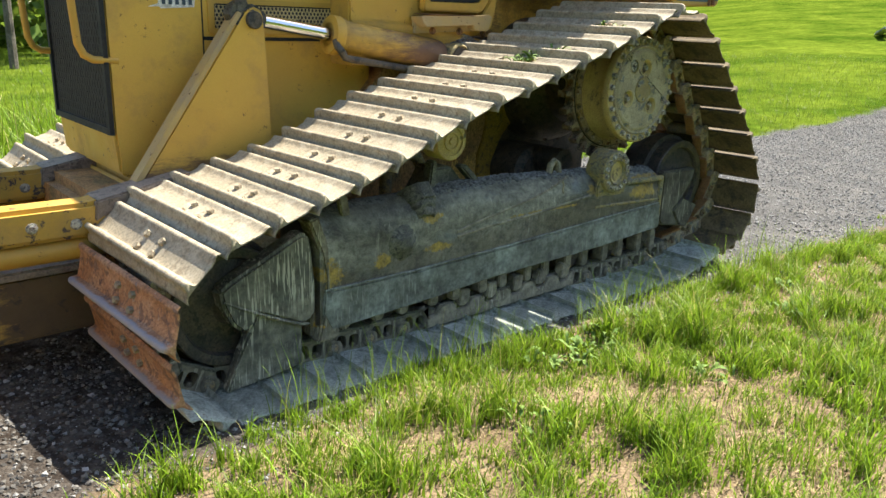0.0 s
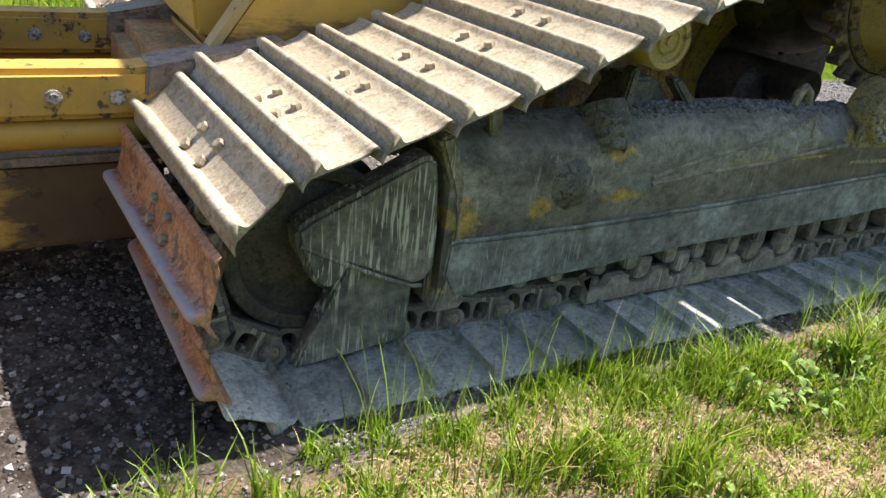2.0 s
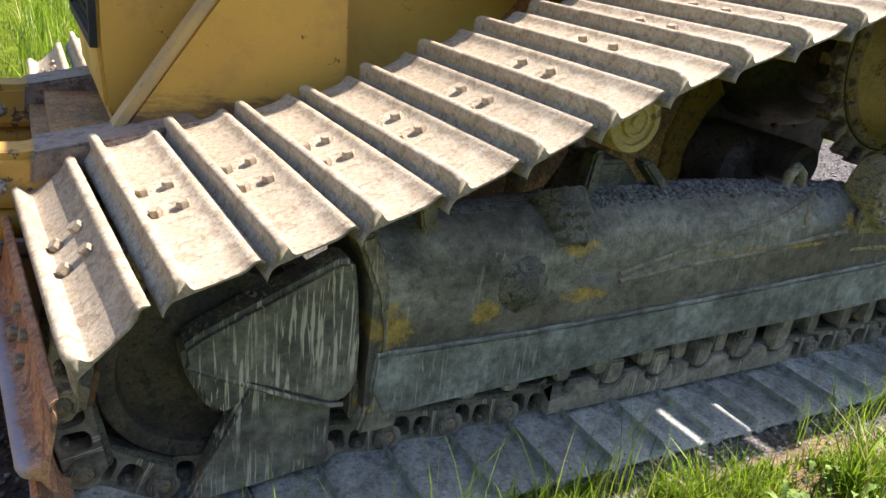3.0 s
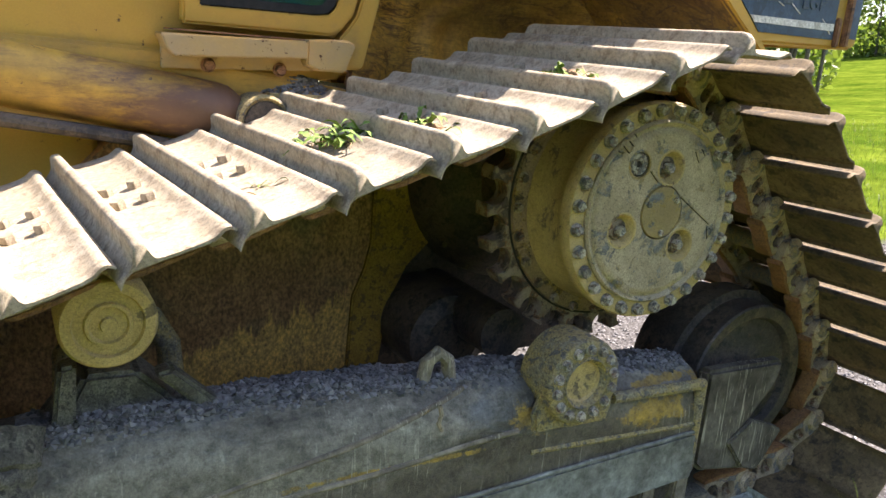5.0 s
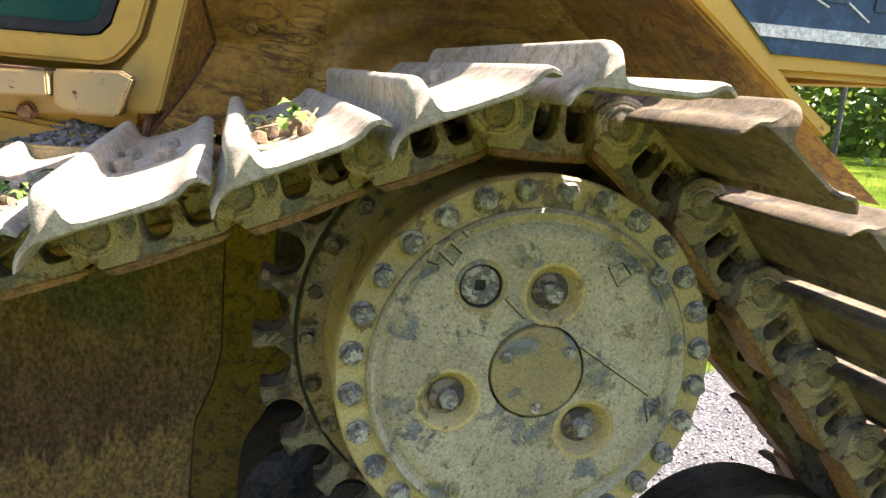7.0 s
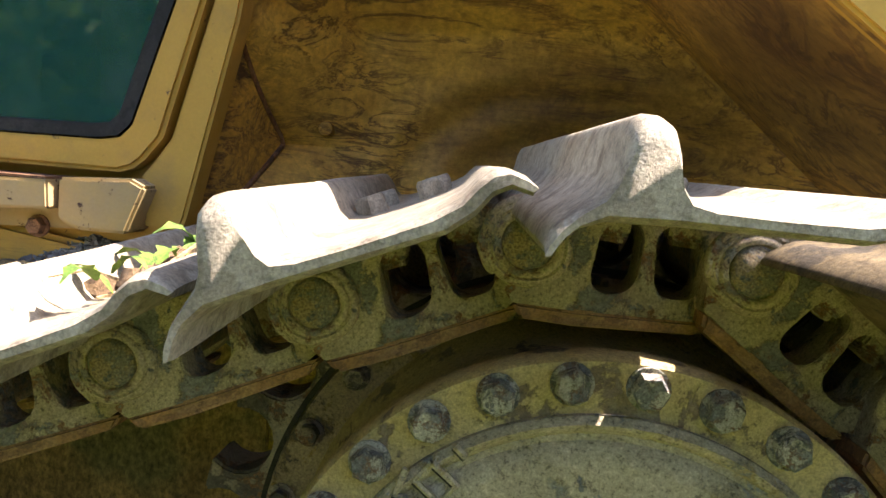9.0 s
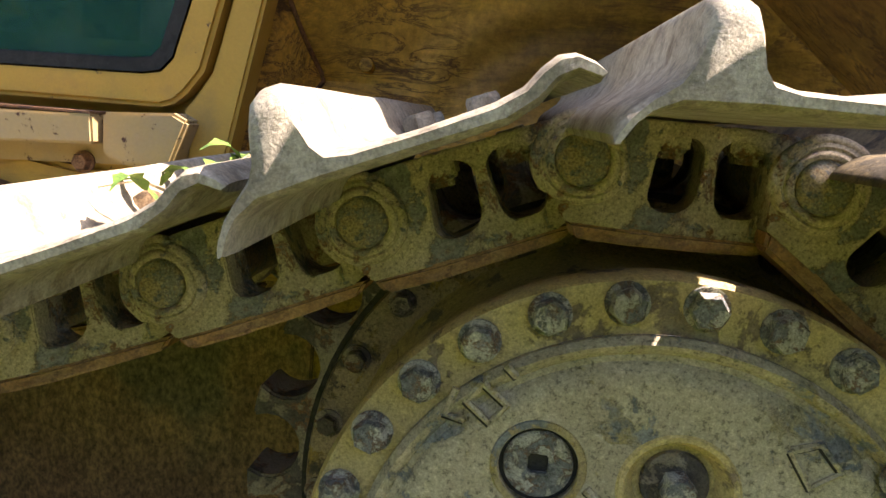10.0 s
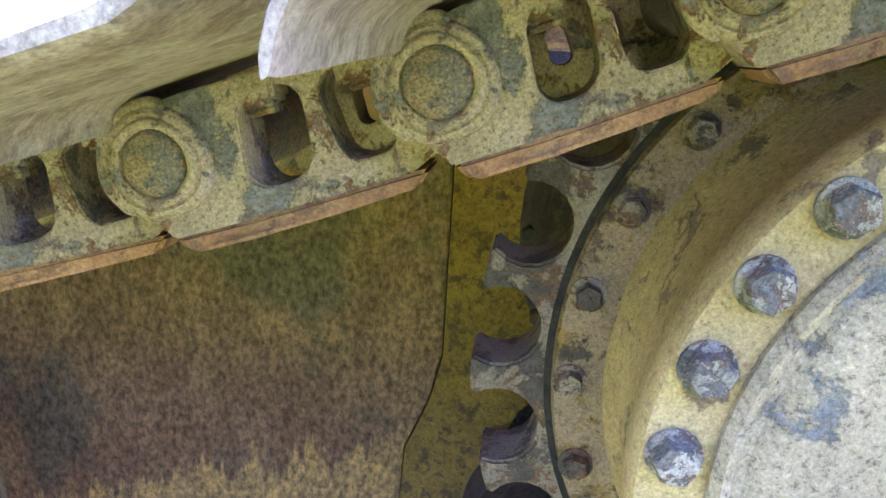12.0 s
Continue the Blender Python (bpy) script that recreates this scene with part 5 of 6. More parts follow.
# lift bracket, cylinder
bm = bmesh.new()
prism(bm, [(-2.79, 0.82), (-2.255, 1.575), (-2.235, 1.60), (-2.20, 1.61), (-2.165, 1.595), (-2.15, 1.56), (-2.128, 1.06), (-2.12, 0.75), (-2.74, 0.75)], 0.855, 0.925, (), 0.008)
bracket = part("lift_bracket", bm, BRACKET, dozer, "tall triangular yellow lift bracket, scuffed low down")
bm = bmesh.new()
prism(bm, [(-2.80, 0.80), (-2.262, 1.572), (-2.285, 1.582), (-2.825, 0.81)], 0.850, 0.930, (), 0.003)
part("bracket_edge", bm, DUSTY_YELLOW, bracket, "pale worn front edge")
bm = bmesh.new()
lathe(bm, [(0, 0.835), (0.036, 0.835), (0.040, 0.842), (0.040, 0.94), (0, 0.94)], -2.205, 1.545, 32)
part("bracket_pin", bm, OILY, bracket, "dark greasy pivot pin")
bm = bmesh.new()
lathe(bm, [(0.0, 0.860), (0.062, 0.860), (0.062, 0.96), (0, 0.96)], -2.20, 1.548, 32)
for v in bm.verts:
    v.co += 0.012 * noise.noise_vector(v.co * 30)
part("rod_eye", bm, GREASE, dozer, "greasy rod eye")
bm = bmesh.new()
lathe(bm, [(0, 0.862), (0.055, 0.865), (0.060, 0.90), (0.05, 0.92), (0, 0.92)], -2.262, 1.575, 20)
for v in bm.verts:
    v.co += 0.025 * noise.noise_vector(v.co * 28)
part("grease_lump", bm, GREASE, dozer, "dirt-caked grease at the pivot")
bring_to_size(BRACKET_SIZE)
AX0, AX1 = Vector((-2.16, 0.985, 1.548)), Vector((-0.98, 0.90, 1.372))
AD = (AX1 - AX0).normalized()
rot = AD.to_track_quat('Y', 'Z').to_matrix().to_4x4()


def turned(profile, origin, name, mat, label="", parent=None, seg=40):
    t = bmesh.new()
    lathe(t, profile, 0, 0, seg)
    t.transform(Matrix.Translation(origin) @ rot)
    return part(name, t, mat, parent or dozer, label)


cyl = turned([(0, 0.44), (0.088, 0.44), (0.094, 0.45), (0.094, 0.50), (0.086, 0.505), (0.084, 0.52), (0.084, 1.08), (0.08, 1.12), (0.05, 1.17), (0, 1.17)], AX0, "lift_cylinder", CYL, "yellow hydraulic lift cylinder worn to purple-brown at its end", seg=48)
turned([(0, 0.0), (0.034, 0.0), (0.034, 0.45), (0, 0.45)], AX0, "cylinder_rod", CHROME, "polished chrome rod", cyl)
turned([(0.060, 0.425), (0.097, 0.43), (0.099, 0.445), (0.099, 0.475), (0.095, 0.482), (0.060, 0.482)], AX0, "gland_nut", YELLOW, "yellow cylinder gland", cyl)
bm = bmesh.new()
lathe(bm, [(0, 0.80), (0.055, 0.80), (0.062, 0.81), (0.066, 0.83), (0.066, 0.99), (0, 0.99)], -0.965, 1.375, 36)
part("cylinder_eye", bm, OILY, cyl, "dark rubber-faced end eye")
bm = bmesh.new()
lathe(bm, [(0.058, 0.805), (0.066, 0.797), (0.074, 0.805), (0.074, 0.99)], -0.965, 1.375, 36)
part("eye_ring", bm, PIVOT, cyl, "dusty yellow ring")
bm = bmesh.new()
tube(bm, [(-1.72, 0.86, 1.405), (-1.70, 0.86, 1.375), (-1.66, 0.86, 1.365), (-1.4, 0.87, 1.33), (-1.12, 0.88, 1.285), (-1.05, 0.90, 1.26)], 0.019, 10)
tube(bm, [(-1.72, 0.86, 1.405), (-1.74, 0.87, 1.43), (-1.74, 0.885, 1.46)], 0.019, 10)
part("oil_pipe", bm, OILY, cyl, "dark oil pipe under the cylinder")

# push frame and blade back
for y0, sgn in ((0.84, 1), (2 * C - 0.84, -1)):
    ys = sorted((y0, y0 + sgn * 0.15))
    bm = bmesh.new()
    prism(bm, [(-4.6, 0.62), (-4.6, 0.775), (-3.0, 0.785), (-2.55, 0.86), (-2.40, 0.80), (-2.55, 0.68), (-3.0, 0.635)], ys[0], ys[1], (), 0.02)
    arm = part("push_arm", bm, ARM, dozer, "yellow push arm, paint flaked to rust")
    bm = bmesh.new()
    prism(bm, [(-2.985, 0.70), (-2.975, 0.792), (-2.55, 0.875), (-2.53, 0.80), (-2.95, 0.72)], ys[0] - 0.014, ys[1] + 0.014, (), 0.008)
    part("sleeve", bm, SLEEVE, arm, "brown steel wear sleeve")
    bm = bmesh.new()
    tube(bm, [(-4.6, (ys[0] + ys[1]) / 2 - 0.02 * sgn, 0.575), (-2.75, (ys[0] + ys[1]) / 2 - 0.02 * sgn, 0.585)], 0.048, 16)
    part("brace_tube", bm, YELLOW, arm, "yellow brace tube")
    for x, z in ((-3.06, 0.70), (-3.23, 0.705)):
        bm = bmesh.new()
        lathe(bm, [(0, ys[0] - 0.012), (0.012, ys[0] - 0.012), (0.013, ys[0] - 0.006), (0.022, ys[0] - 0.005), (0.024, ys[0]), (0.024, ys[0] + 0.01), (0, ys[0] + 0.01)], x, z, 20)
        part("arm_bolt", bm, BOLT, arm)
bm = bmesh.new()
prism(bm, [(-4.4, 0.17), (-4.4, 0.46), (-3.05, 0.475), (-2.92, 0.44), (-2.92, 0.20)], 0.93, 1.0, (), 0.01)
rail_low = part("lower_frame", bm, LOW_ARM, dozer, "lower blade frame plate, brown with yellow left")
bm = bmesh.new()
prism(bm, [(-4.4, 0.46), (-4.4, 0.50), (-2.95, 0.515), (-2.92, 0.478)], 0.905, 1.35, (), 0.008)
part("dirt_ledge", bm, SLEEVE, rail_low, "ledge full of packed dirt")
bm = bmesh.new()
box(bm, (-3.55, C, 0.72), (0.35, 0.9, 0.12))
bevelled(bm, 0.02)
part("cross_member", bm, ARM, dozer, "yellow cross member of the blade frame")
bm = bmesh.new()
bpts = [(-4.9 - 0.18 * math.sin(math.pi * i / 10), 0.05 + 1.05 * i / 10) for i in range(11)]
prism(bm, bpts + [(x + 0.05, z) for x, z in bpts[::-1]], -0.45, 2 * C + 0.45, (), 0.005)
part("blade", bm, ARM, dozer, "curved blade, yellow back with rust")
bm = bmesh.new()
box(bm, (-2.72, C, 0.60), (0.5, 0.85, 0.35))
bevelled(bm, 0.05)
part("front_cross_tube", bm, HULL, dozer, "dark underside of the front frame")

# ---- cab, fender and rear tank ----
YC = 0.90
bm = bmesh.new()
prism(bm, [(-1.62, 1.40), (-1.62, 2.9), (-0.56, 2.9), (-0.60, 1.92), (-0.665, 1.64), (-0.69, 1.50), (-0.95, 1.46)], YC + 0.045, 2 * C - YC - 0.045, [round_rect(-0.92, 2.15, 0.42, 0.84, 0.05)], 0.01)
cab = part("cab", bm, YELLOW, dozer, "faded yellow operator cab")
bm = bmesh.new()
door = [(-1.17, 1.62), (-0.76, 1.62), (-0.735, 1.628), (-0.715, 1.645), (-0.685, 1.684), (-0.622, 1.92), (-0.59, 2.10), (-0.58, 2.75), (-1.17, 2.75)]
win = [(-1.12, 1.672), (-0.80, 1.676), (-0.765, 1.682), (-0.743, 1.705), (-0.677, 1.916), (-0.65, 2.05), (-0.64, 2.66), (-1.12, 2.66)]
prism(bm, door, YC - 0.012, YC + 0.035, [win], 0.008)
cab_door = part("cab_door", bm, YELLOW, dozer, "yellow cab door with rounded window frame")
bm = bmesh.new()
seal = [(-1.10, 1.696), (-0.81, 1.700), (-0.782, 1.704), (-0.765, 1.720), (-0.703, 1.918), (-0.678, 2.05), (-0.668, 2.63), (-1.10, 2.63)]
prism(bm, [(x + (-0.006 if x < -1.0 else 0.006), z - 0.006) for x, z in win], YC - 0.004, YC + 0.02, [seal], 0.003)
part("window_seal", bm, BLACK, cab_door, "black rubber window seal")
bm = bmesh.new()
prism(bm, seal, YC + 0.006, YC + 0.012, ())
glass = part("window_glass", bm, GLASS, cab_door, "dusty green-tinted window glass")
glass.visible_shadow = False
for x in (-0.98, -1.0):
    bm = bmesh.new()
    tube(bm, [(x, YC + 0.14, 1.88), (x + 0.05, YC + 0.13, 1.90), (x + 0.09, YC + 0.13, 1.89)] if x > -0.99 else [(x, YC + 0.14, 1.83), (x + 0.045, YC + 0.13, 1.84), (x + 0.08, YC + 0.13, 1.85)], 0.010, 10)
    part("inner_handle", bm, YELLOW, cab_door, "yellow inner handle behind the glass")
bm = bmesh.new()
box(bm, (-1.08, YC + 0.20, 2.0), (0.12, 0.02, 0.7))
part("inner_post", bm, YELLOW, cab)
bm = bmesh.new()
box(bm, (-0.97, 2 * C - YC - 0.25, 2.1), (0.7, 0.03, 1.0))
part("far_cab_wall", bm, OILY, cab, "dark far side inside the cab")
bm = bmesh.new()
prism(bm, [(-0.71, 1.525), (-0.648, 1.53), (-0.641, 1.547), (-0.568, 1.883), (-0.535, 2.1), (-0.525, 2.6), (-0.565, 2.6), (-0.577, 2.1), (-0.610, 1.92), (-0.672, 1.684), (-0.702, 1.64), (-0.725, 1.612)], YC - 0.004, YC + 0.06, (), 0.006)
part("rear_pillar", bm, YELLOW, cab, "yellow rear door pillar")
bm = bmesh.new()
prism(bm, [(-1.22, 1.556), (-1.235, 1.592), (-0.845, 1.600), (-0.842, 1.552), (-1.20, 1.535)], YC - 0.075, YC + 0.03, (), 0.004)
step = part("cab_step", bm, DUSTY_YELLOW, dozer, "narrow yellow step plate with bent edge")
bm = bmesh.new()
prism(bm, [(-0.838, 1.535), (-0.838, 1.605), (-0.715, 1.612), (-0.69, 1.60), (-0.72, 1.52), (-0.80, 1.52)], YC - 0.055, YC + 0.03, (), 0.005)
part("step_block", bm, DUSTY_YELLOW, step, "square yellow end block")
bm = bmesh.new()
box(bm, (-1.03, YC - 0.02, 1.6025), (0.36, 0.10, 0.004))
part("tread_plate", bm, RUST, step, "rough rusty tread")
for x in (-1.10, -0.90):
    bm = bmesh.new()
    hexagon(bm, (x, YC - 0.0, 1.515), 0.016, 0.02, 'y', x, 0.02)
    part("step_bolt", bm, RUST, step)
bm = bmesh.new()
prism(bm, [(-1.22, 1.50), (-0.72, 1.52), (-0.74, 1.56), (-1.22, 1.56)], YC - 0.0, YC + 0.03, (), 0.003)
part("step_rail", bm, DUSTY_YELLOW, step)
bm = bmesh.new()
prism(bm, [(-1.62, 1.33), (-1.62, 1.56), (-1.25, 1.55), (-0.70, 1.47), (-0.46, 1.44), (-0.46, 1.33)], YC + 0.02, C, (), 0.01)
part("platform_sill", bm, YELLOW_SCRATCHED, dozer, "yellow sill under the cab, dusty")
bm = bmesh.new()
box(bm, (-0.80, YC + 0.01, 1.425), (0.28, 0.10, 0.05))
bevelled(bm, 0.006)
part("ledge_bar", bm, HUB, dozer, "dusty yellow ledge bar")


def sheet(name, place, nu, nv, mat, label, dent=0.0, scale=6.0, thick=0.006):
    """A pressed sheet: place(u, v) over the unit square, dented by noise."""
    bm = bmesh.new()
    grid = []
    for i in range(nu + 1):
        row = []
        for j in range(nv + 1):
            p = Vector(place(i / nu, j / nv))
            p.y += dent * (noise.noise(p * scale) + 0.5 * noise.noise(p * scale * 2.3))
            row.append(bm.verts.new(p))
        grid.append(row)
    for i in range(nu):
        for j in range(nv):
            bm.faces.new((grid[i][j], grid[i + 1][j], grid[i + 1][j + 1], grid[i][j + 1]))
    r = bmesh.ops.extrude_face_region(bm, geom=list(bm.faces))
    for v in r["geom"]:
        if isinstance(v, bmesh.types.BMVert):
            v.co.y += thick
    return part(name, bm, mat, dozer, label, 50)


YB = 1.22


def fender_edge(z):
    """The folded edge of the fender's front, and the crease where its front panel meets the wall."""
    e = Vector((-0.676 + 0.21 * (z - 1.48), YC + 0.045, z))
    f = (z - 1.48) / 0.22 if z <= 1.70 else max(0.0, (1.90 - z) / 0.20)
    return e, e.lerp(Vector((-0.56, YB - 0.02, z)), f)


def inner_crease(z):
    return 0.40 - 1.17 * (z - 1.796)


def back_wall(u, v):
    z = 1.48 + 0.77 * v
    e, k = fender_edge(z)
    x = k.x + (inner_crease(z) - k.x) * u
    y = YB + (k.y - YB) * max(0.0, 1 - u / 0.22) ** 1.4
    r = math.hypot((x - 0.02), (z - 1.62) * 1.5)
    y += 0.055 * math.exp(-((x - 0.02) / 0.33) ** 2 - ((z - 1.70) / 0.15) ** 2)
    y += 0.009 * math.sin(r * 42) * math.exp(-((r - 0.30) / 0.13) ** 2) * min(1.0, u * 5)
    y -= 1.1 * max(0.0, z - 1.93 - 0.05 * u)
    y -= 0.10 * max(0.0, (u - 0.80) / 0.20) ** 2
    return x, min(y, YB + 0.1), z


sheet("fender_wall", back_wall, 90, 60, CRACKLED, "dented inner fender, yellow paint stained and scratched to rust", 0.010)


def front_wall(u, v):
    z = 1.48 + 0.43 * v
    e, k = fender_edge(z)
    p = e.lerp(k, u)
    return p.x, p.y - 0.004 * (1 - u), p.z


sheet("fender_front", front_wall, 14, 30, CRACKLED_EDGE, "triangular front panel of the fender, rust along its edge", 0.004)
bm = bmesh.new()
tube(bm, [fender_edge(1.48 + 0.43 * i / 24)[1] - Vector((0, 0.004, 0)) for i in range(25)], 0.0055, 8)
part("fender_crease", bm, RUST, dozer, "rusty weld crease of the fender")


YT = 0.34


def rear_wall(u, v):
    z = 1.50 + 0.75 * v
    xo = 0.402 - 1.38 * (z - 1.68)
    xi = inner_crease(z) - 0.02
    return xi + (xo - xi) * u, YB - 0.09 + (YT - YB + 0.09) * u, z


sheet("fender_rear", rear_wall, 30, 30, CRACKLED, "sloping rear fender panel, brown and scratched", 0.005)
bm = bmesh.new()
tube(bm, [fender_edge(1.48 + 0.75 * i / 12)[0] + Vector((-0.004, -0.012, 0)) for i in range(13)], 0.009, 8)
part("fender_lip", bm, RUST, dozer, "rusty folded fender lip")
bm = bmesh.new()
prism(bm, [(0.50, 1.61), (0.402, 1.68), (-0.30, 2.19), (-0.275, 2.22), (0.27, 1.838), (0.285, 1.815), (0.425, 1.69), (0.52, 1.625)], YT - 0.008, YT + 0.02, (), 0.004)
part("fender_trim", bm, YELLOW, dozer, "yellow folded rear fender edge")
bm = bmesh.new()
box(bm, (0.15, C + 0.1, 1.49), (1.5, 2 * (C - YB) + 0.1, 0.04))
part("fender_floor", bm, CRACKLED, dozer, "dusty fender floor")
bm = bmesh.new()
box(bm, (0.17, C, 2.285), (1.9, 2 * (C - YC), 0.06))
part("fender_top", bm, CRACKLED, dozer, "fender top")
bm = bmesh.new()
lathe(bm, [(0, YB - 0.035), (0.014, YB - 0.03), (0.018, YB - 0.01), (0.018, YB + 0.01), (0, YB + 0.01)], -0.475, 1.735, 16)
part("fender_bolt", bm, CRACKLED, dozer, "painted bolt head")

# rear tank with its decal
bm = bmesh.new()
tankp = [(0.395, 1.705), (0.272, 1.812), (0.266, 2.5), (0.855, 2.5), (0.862, 1.735), (0.845, 1.718)]
prism(bm, tankp, YT, YT + 0.07, (), 0.010)
prism(bm, [(0.57, 1.705), (0.57, 2.5), (0.855, 2.5), (0.862, 1.735), (0.845, 1.718)], YT + 0.06, 2 * C - YT, (), 0.010)
tank = part("rear_tank", bm, YELLOW, dozer, "yellow rear tank with a blue decal")
bm = bmesh.new()
prism(bm, [(0.382, 1.738), (0.284, 1.822), (0.279, 2.45), (0.728, 2.45), (0.728, 1.742)], YT - 0.004, YT + 0.002, ())
part("blue_decal", bm, DECAL, tank, "scratched dark blue decal")
bm = bmesh.new()
prism(bm, [(0.803, 1.752), (0.803, 2.45), (0.845, 2.45), (0.848, 1.752)], YT - 0.004, YT + 0.002, ())
part("blue_decal", bm, DECAL, tank, "scratched dark blue decal")
bm = bmesh.new()
prism(bm, [(0.352, 1.764), (0.330, 1.783), (0.722, 1.790), (0.722, 1.768)], YT - 0.0065, YT - 0.003, ())
part("white_stripe", bm, WHITE, tank, "thin white stripe")
bm = bmesh.new()
box(bm, (0.785, YT - 0.006, 2.105), (0.022, 0.024, 0.76))
bevelled(bm, 0.004)
part("rust_strap", bm, RUST, tank, "rusty vertical strap")
bm = bmesh.new()
box(bm, (0.745, YT - 0.004, 1.765), (0.022, 0.016, 0.09))
bevelled(bm, 0.004)
part("tank_catch", bm, RUST, tank, "small rusty catch")
bm = bmesh.new()
box(bm, (0.262, YT + 0.002, 1.93), (0.02, 0.02, 0.20))
bevelled(bm, 0.005)
part("hinge_bracket", bm, RUST, tank, "rusty hinge bracket")
for i in range(5):
    bm = bmesh.new()
    x, z = (0.36, 0.42, 0.50, 0.59, 0.66)[i], (1.88, 1.845, 1.835, 1.90, 1.80)[i]
    tube(bm, [(x, YT - 0.0045, z), (x + 0.02, YT - 0.0045, z - 0.012), (x + 0.05, YT - 0.0045, z - 0.018 - 0.006 * i)], 0.0016, 5)
    part("scratch", bm, WHITE, tank, "pale scratch")
txt = bpy.data.curves.new("lettering", 'FONT')
txt.body = "LGP"
txt.size, txt.extrude = 0.066, 0.0008
tob = new("lettering", txt)
bpy.context.view_layer.update()
dg = bpy.context.evaluated_depsgraph_get()
me = bpy.data.meshes.new_from_object(tob.evaluated_get(dg))
bpy.data.objects.remove(tob)
me.materials.clear()
me.materials.append(PALE_BLUE)
ob = part("lettering", me, None, dozer, "faint blue lettering LGP")
ob.matrix_basis = Matrix.Translation((0.552, YT - 0.0055, 1.823)) @ Matrix.Rotation(radians(90), 4, 'X')
bm = bmesh.new()
for i in range(3):
    box(bm, (0.36 + 0.062 * i, YT - 0.0052, 1.872), (0.042, 0.0016, 0.085))
tagged(part("decal_lettering", bm, PALE_BLUE, tank, "faint unreadable lettering"), kind="stuff")

# ---- ground ----
ZG = 0.026
rng = np.random.default_rng(5)


def ground_z(x, y):
    """Level round the machine; the meadow climbs away behind its rear end."""
    away = math.hypot(x + 2, y + 1)
    turn = math.degrees(math.atan2(y + 1, x + 2))
    lift = float(np.interp(turn, (-170, -60, 0, 18, 27, 36, 44, 60, 110, 170), (0.2, 0.4, 3.4, 4.6, 4.3, 2.8, 1.5, 0.5, 0.2, 0.2)))
    z = ZG + lift * max(0.0, (away - 11) / 60) ** 1.25
    if y < -0.08 and abs(x) < 30:
        z += 0.03 * min(1.0, (-y - 0.08) / 0.8) + 0.02 * noise.noise((x * 1.1, y * 1.1, 0)) * min(1.0, (-y - 0.08) / 0.5)
    if y > 3.4:
        z += 0.04 * min(1.0, (y - 3.4) / 0.5)
    return z


axis = [0.0]
stepw = 0.11
while axis[-1] < 230:
    axis.append(axis[-1] + stepw)
    stepw *= 1.045 if axis[-1] > 4 else 1.0
axis = [-a for a in axis[:0:-1]] + axis
verts = [(x - 0.8, y - 0.3, ground_z(x - 0.8, y - 0.3) + (0.006 * noise.noise((x * 6, y * 6, 2)) if abs(x) < 6 and abs(y) < 6 else 0)) for x in axis for y in axis]
n = len(axis)
faces = [(i * n + j, (i + 1) * n + j, (i + 1) * n + j + 1, i * n + j + 1) for i in range(n - 1) for j in range(n - 1)]
me = bpy.data.meshes.new("ground")
me.from_pydata(verts, [], faces)
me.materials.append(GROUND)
me.shade_smooth()
tagged(new("ground", me), "gravel farm road between worn earth and grass field", "ground", kind="structure")


def stones(name, count, place, size, mat, label, category):
    """Loose angular stones in one mesh."""
    vs, fs = [], []
    octa = np.array([(1, 0, 0), (-1, 0, 0), (0, 1, 0), (0, -1, 0), (0, 0, 1), (0, 0, -1)], float)
    tri = ((0, 2, 4), (2, 1, 4), (1, 3, 4), (3, 0, 4), (2, 0, 5), (1, 2, 5), (3, 1, 5), (0, 3, 5))
    for k in range(count):
        x, y, z = place()
        r = size[0] + (size[1] - size[0]) * rng.random() ** 2.2
        turn = np.linalg.qr(rng.normal(size=(3, 3)))[0]
        p = (octa * (0.7 + 0.6 * rng.random((6, 3)))) @ turn * r * np.array((1, 1, 0.7)) + (x, y, z + 0.3 * r)
        b = len(vs)
        vs += p.tolist()
        fs += [(b + i, b + j, b + l) for i, j, l in tri]
    me = bpy.data.meshes.new(name)
    me.from_pydata(vs, [], fs)
    me.materials.append(mat)
    return tagged(new(name, me), label, category, kind="stuff")


def road_spot():
    while True:
        x, y = -4.4 + 16.5 * rng.random() ** 1.5, rng.uniform(-0.45, 3.35)
        if -4.1 < x < -2.9 and rng.random() < 0.8:
            continue
        if y > -0.1 or rng.random() < 0.35:
            if x < -2.7 or y < 0.1 or x > 0.9 or rng.random() < 0.15:
                return x, y, ground_z(x, y)


stones("road_gravel", 42000, road_spot, (0.004, 0.016), STONE, "loose pale grey road gravel", "gravel")
stones("front_rubble", 4500, lambda: (rng.uniform(-4.3, -2.95), rng.uniform(-0.3, 1.2), ZG), (0.003, 0.015), SHADED_STONE, "larger grey stones in front of the track, the machine's shadow painted in", "gravel")


def on_frame(x, y):
    """Height of the track frame's rounded top."""
    f = 1 - max(0.0, min(1.0, (y - 0.24) / 0.125))
    return frame_top(x) - 0.15 + 0.15 * math.sqrt(max(0.0, 1 - f * f)) - 0.30 * max(0.0, y - 0.365)


def bank_z(x, y):
    heap = max(0.0, min(1.0, (y - 0.315 - 0.025 * noise.noise((x * 6, 3.0, 1.0))) / 0.09))
    return on_frame(x, y) - 0.004 + (0.024 * heap * (0.75 + 0.5 * noise.noise((x * 4, y * 4, 1)))) + 0.010 * heap * noise.noise((x * 17, y * 17, 4))


def frame_spot():
    x = rng.uniform(-1.60, 0.30)
    y = 0.310 + 0.25 * rng.random() ** 0.9
    return x, y, bank_z(x, y)


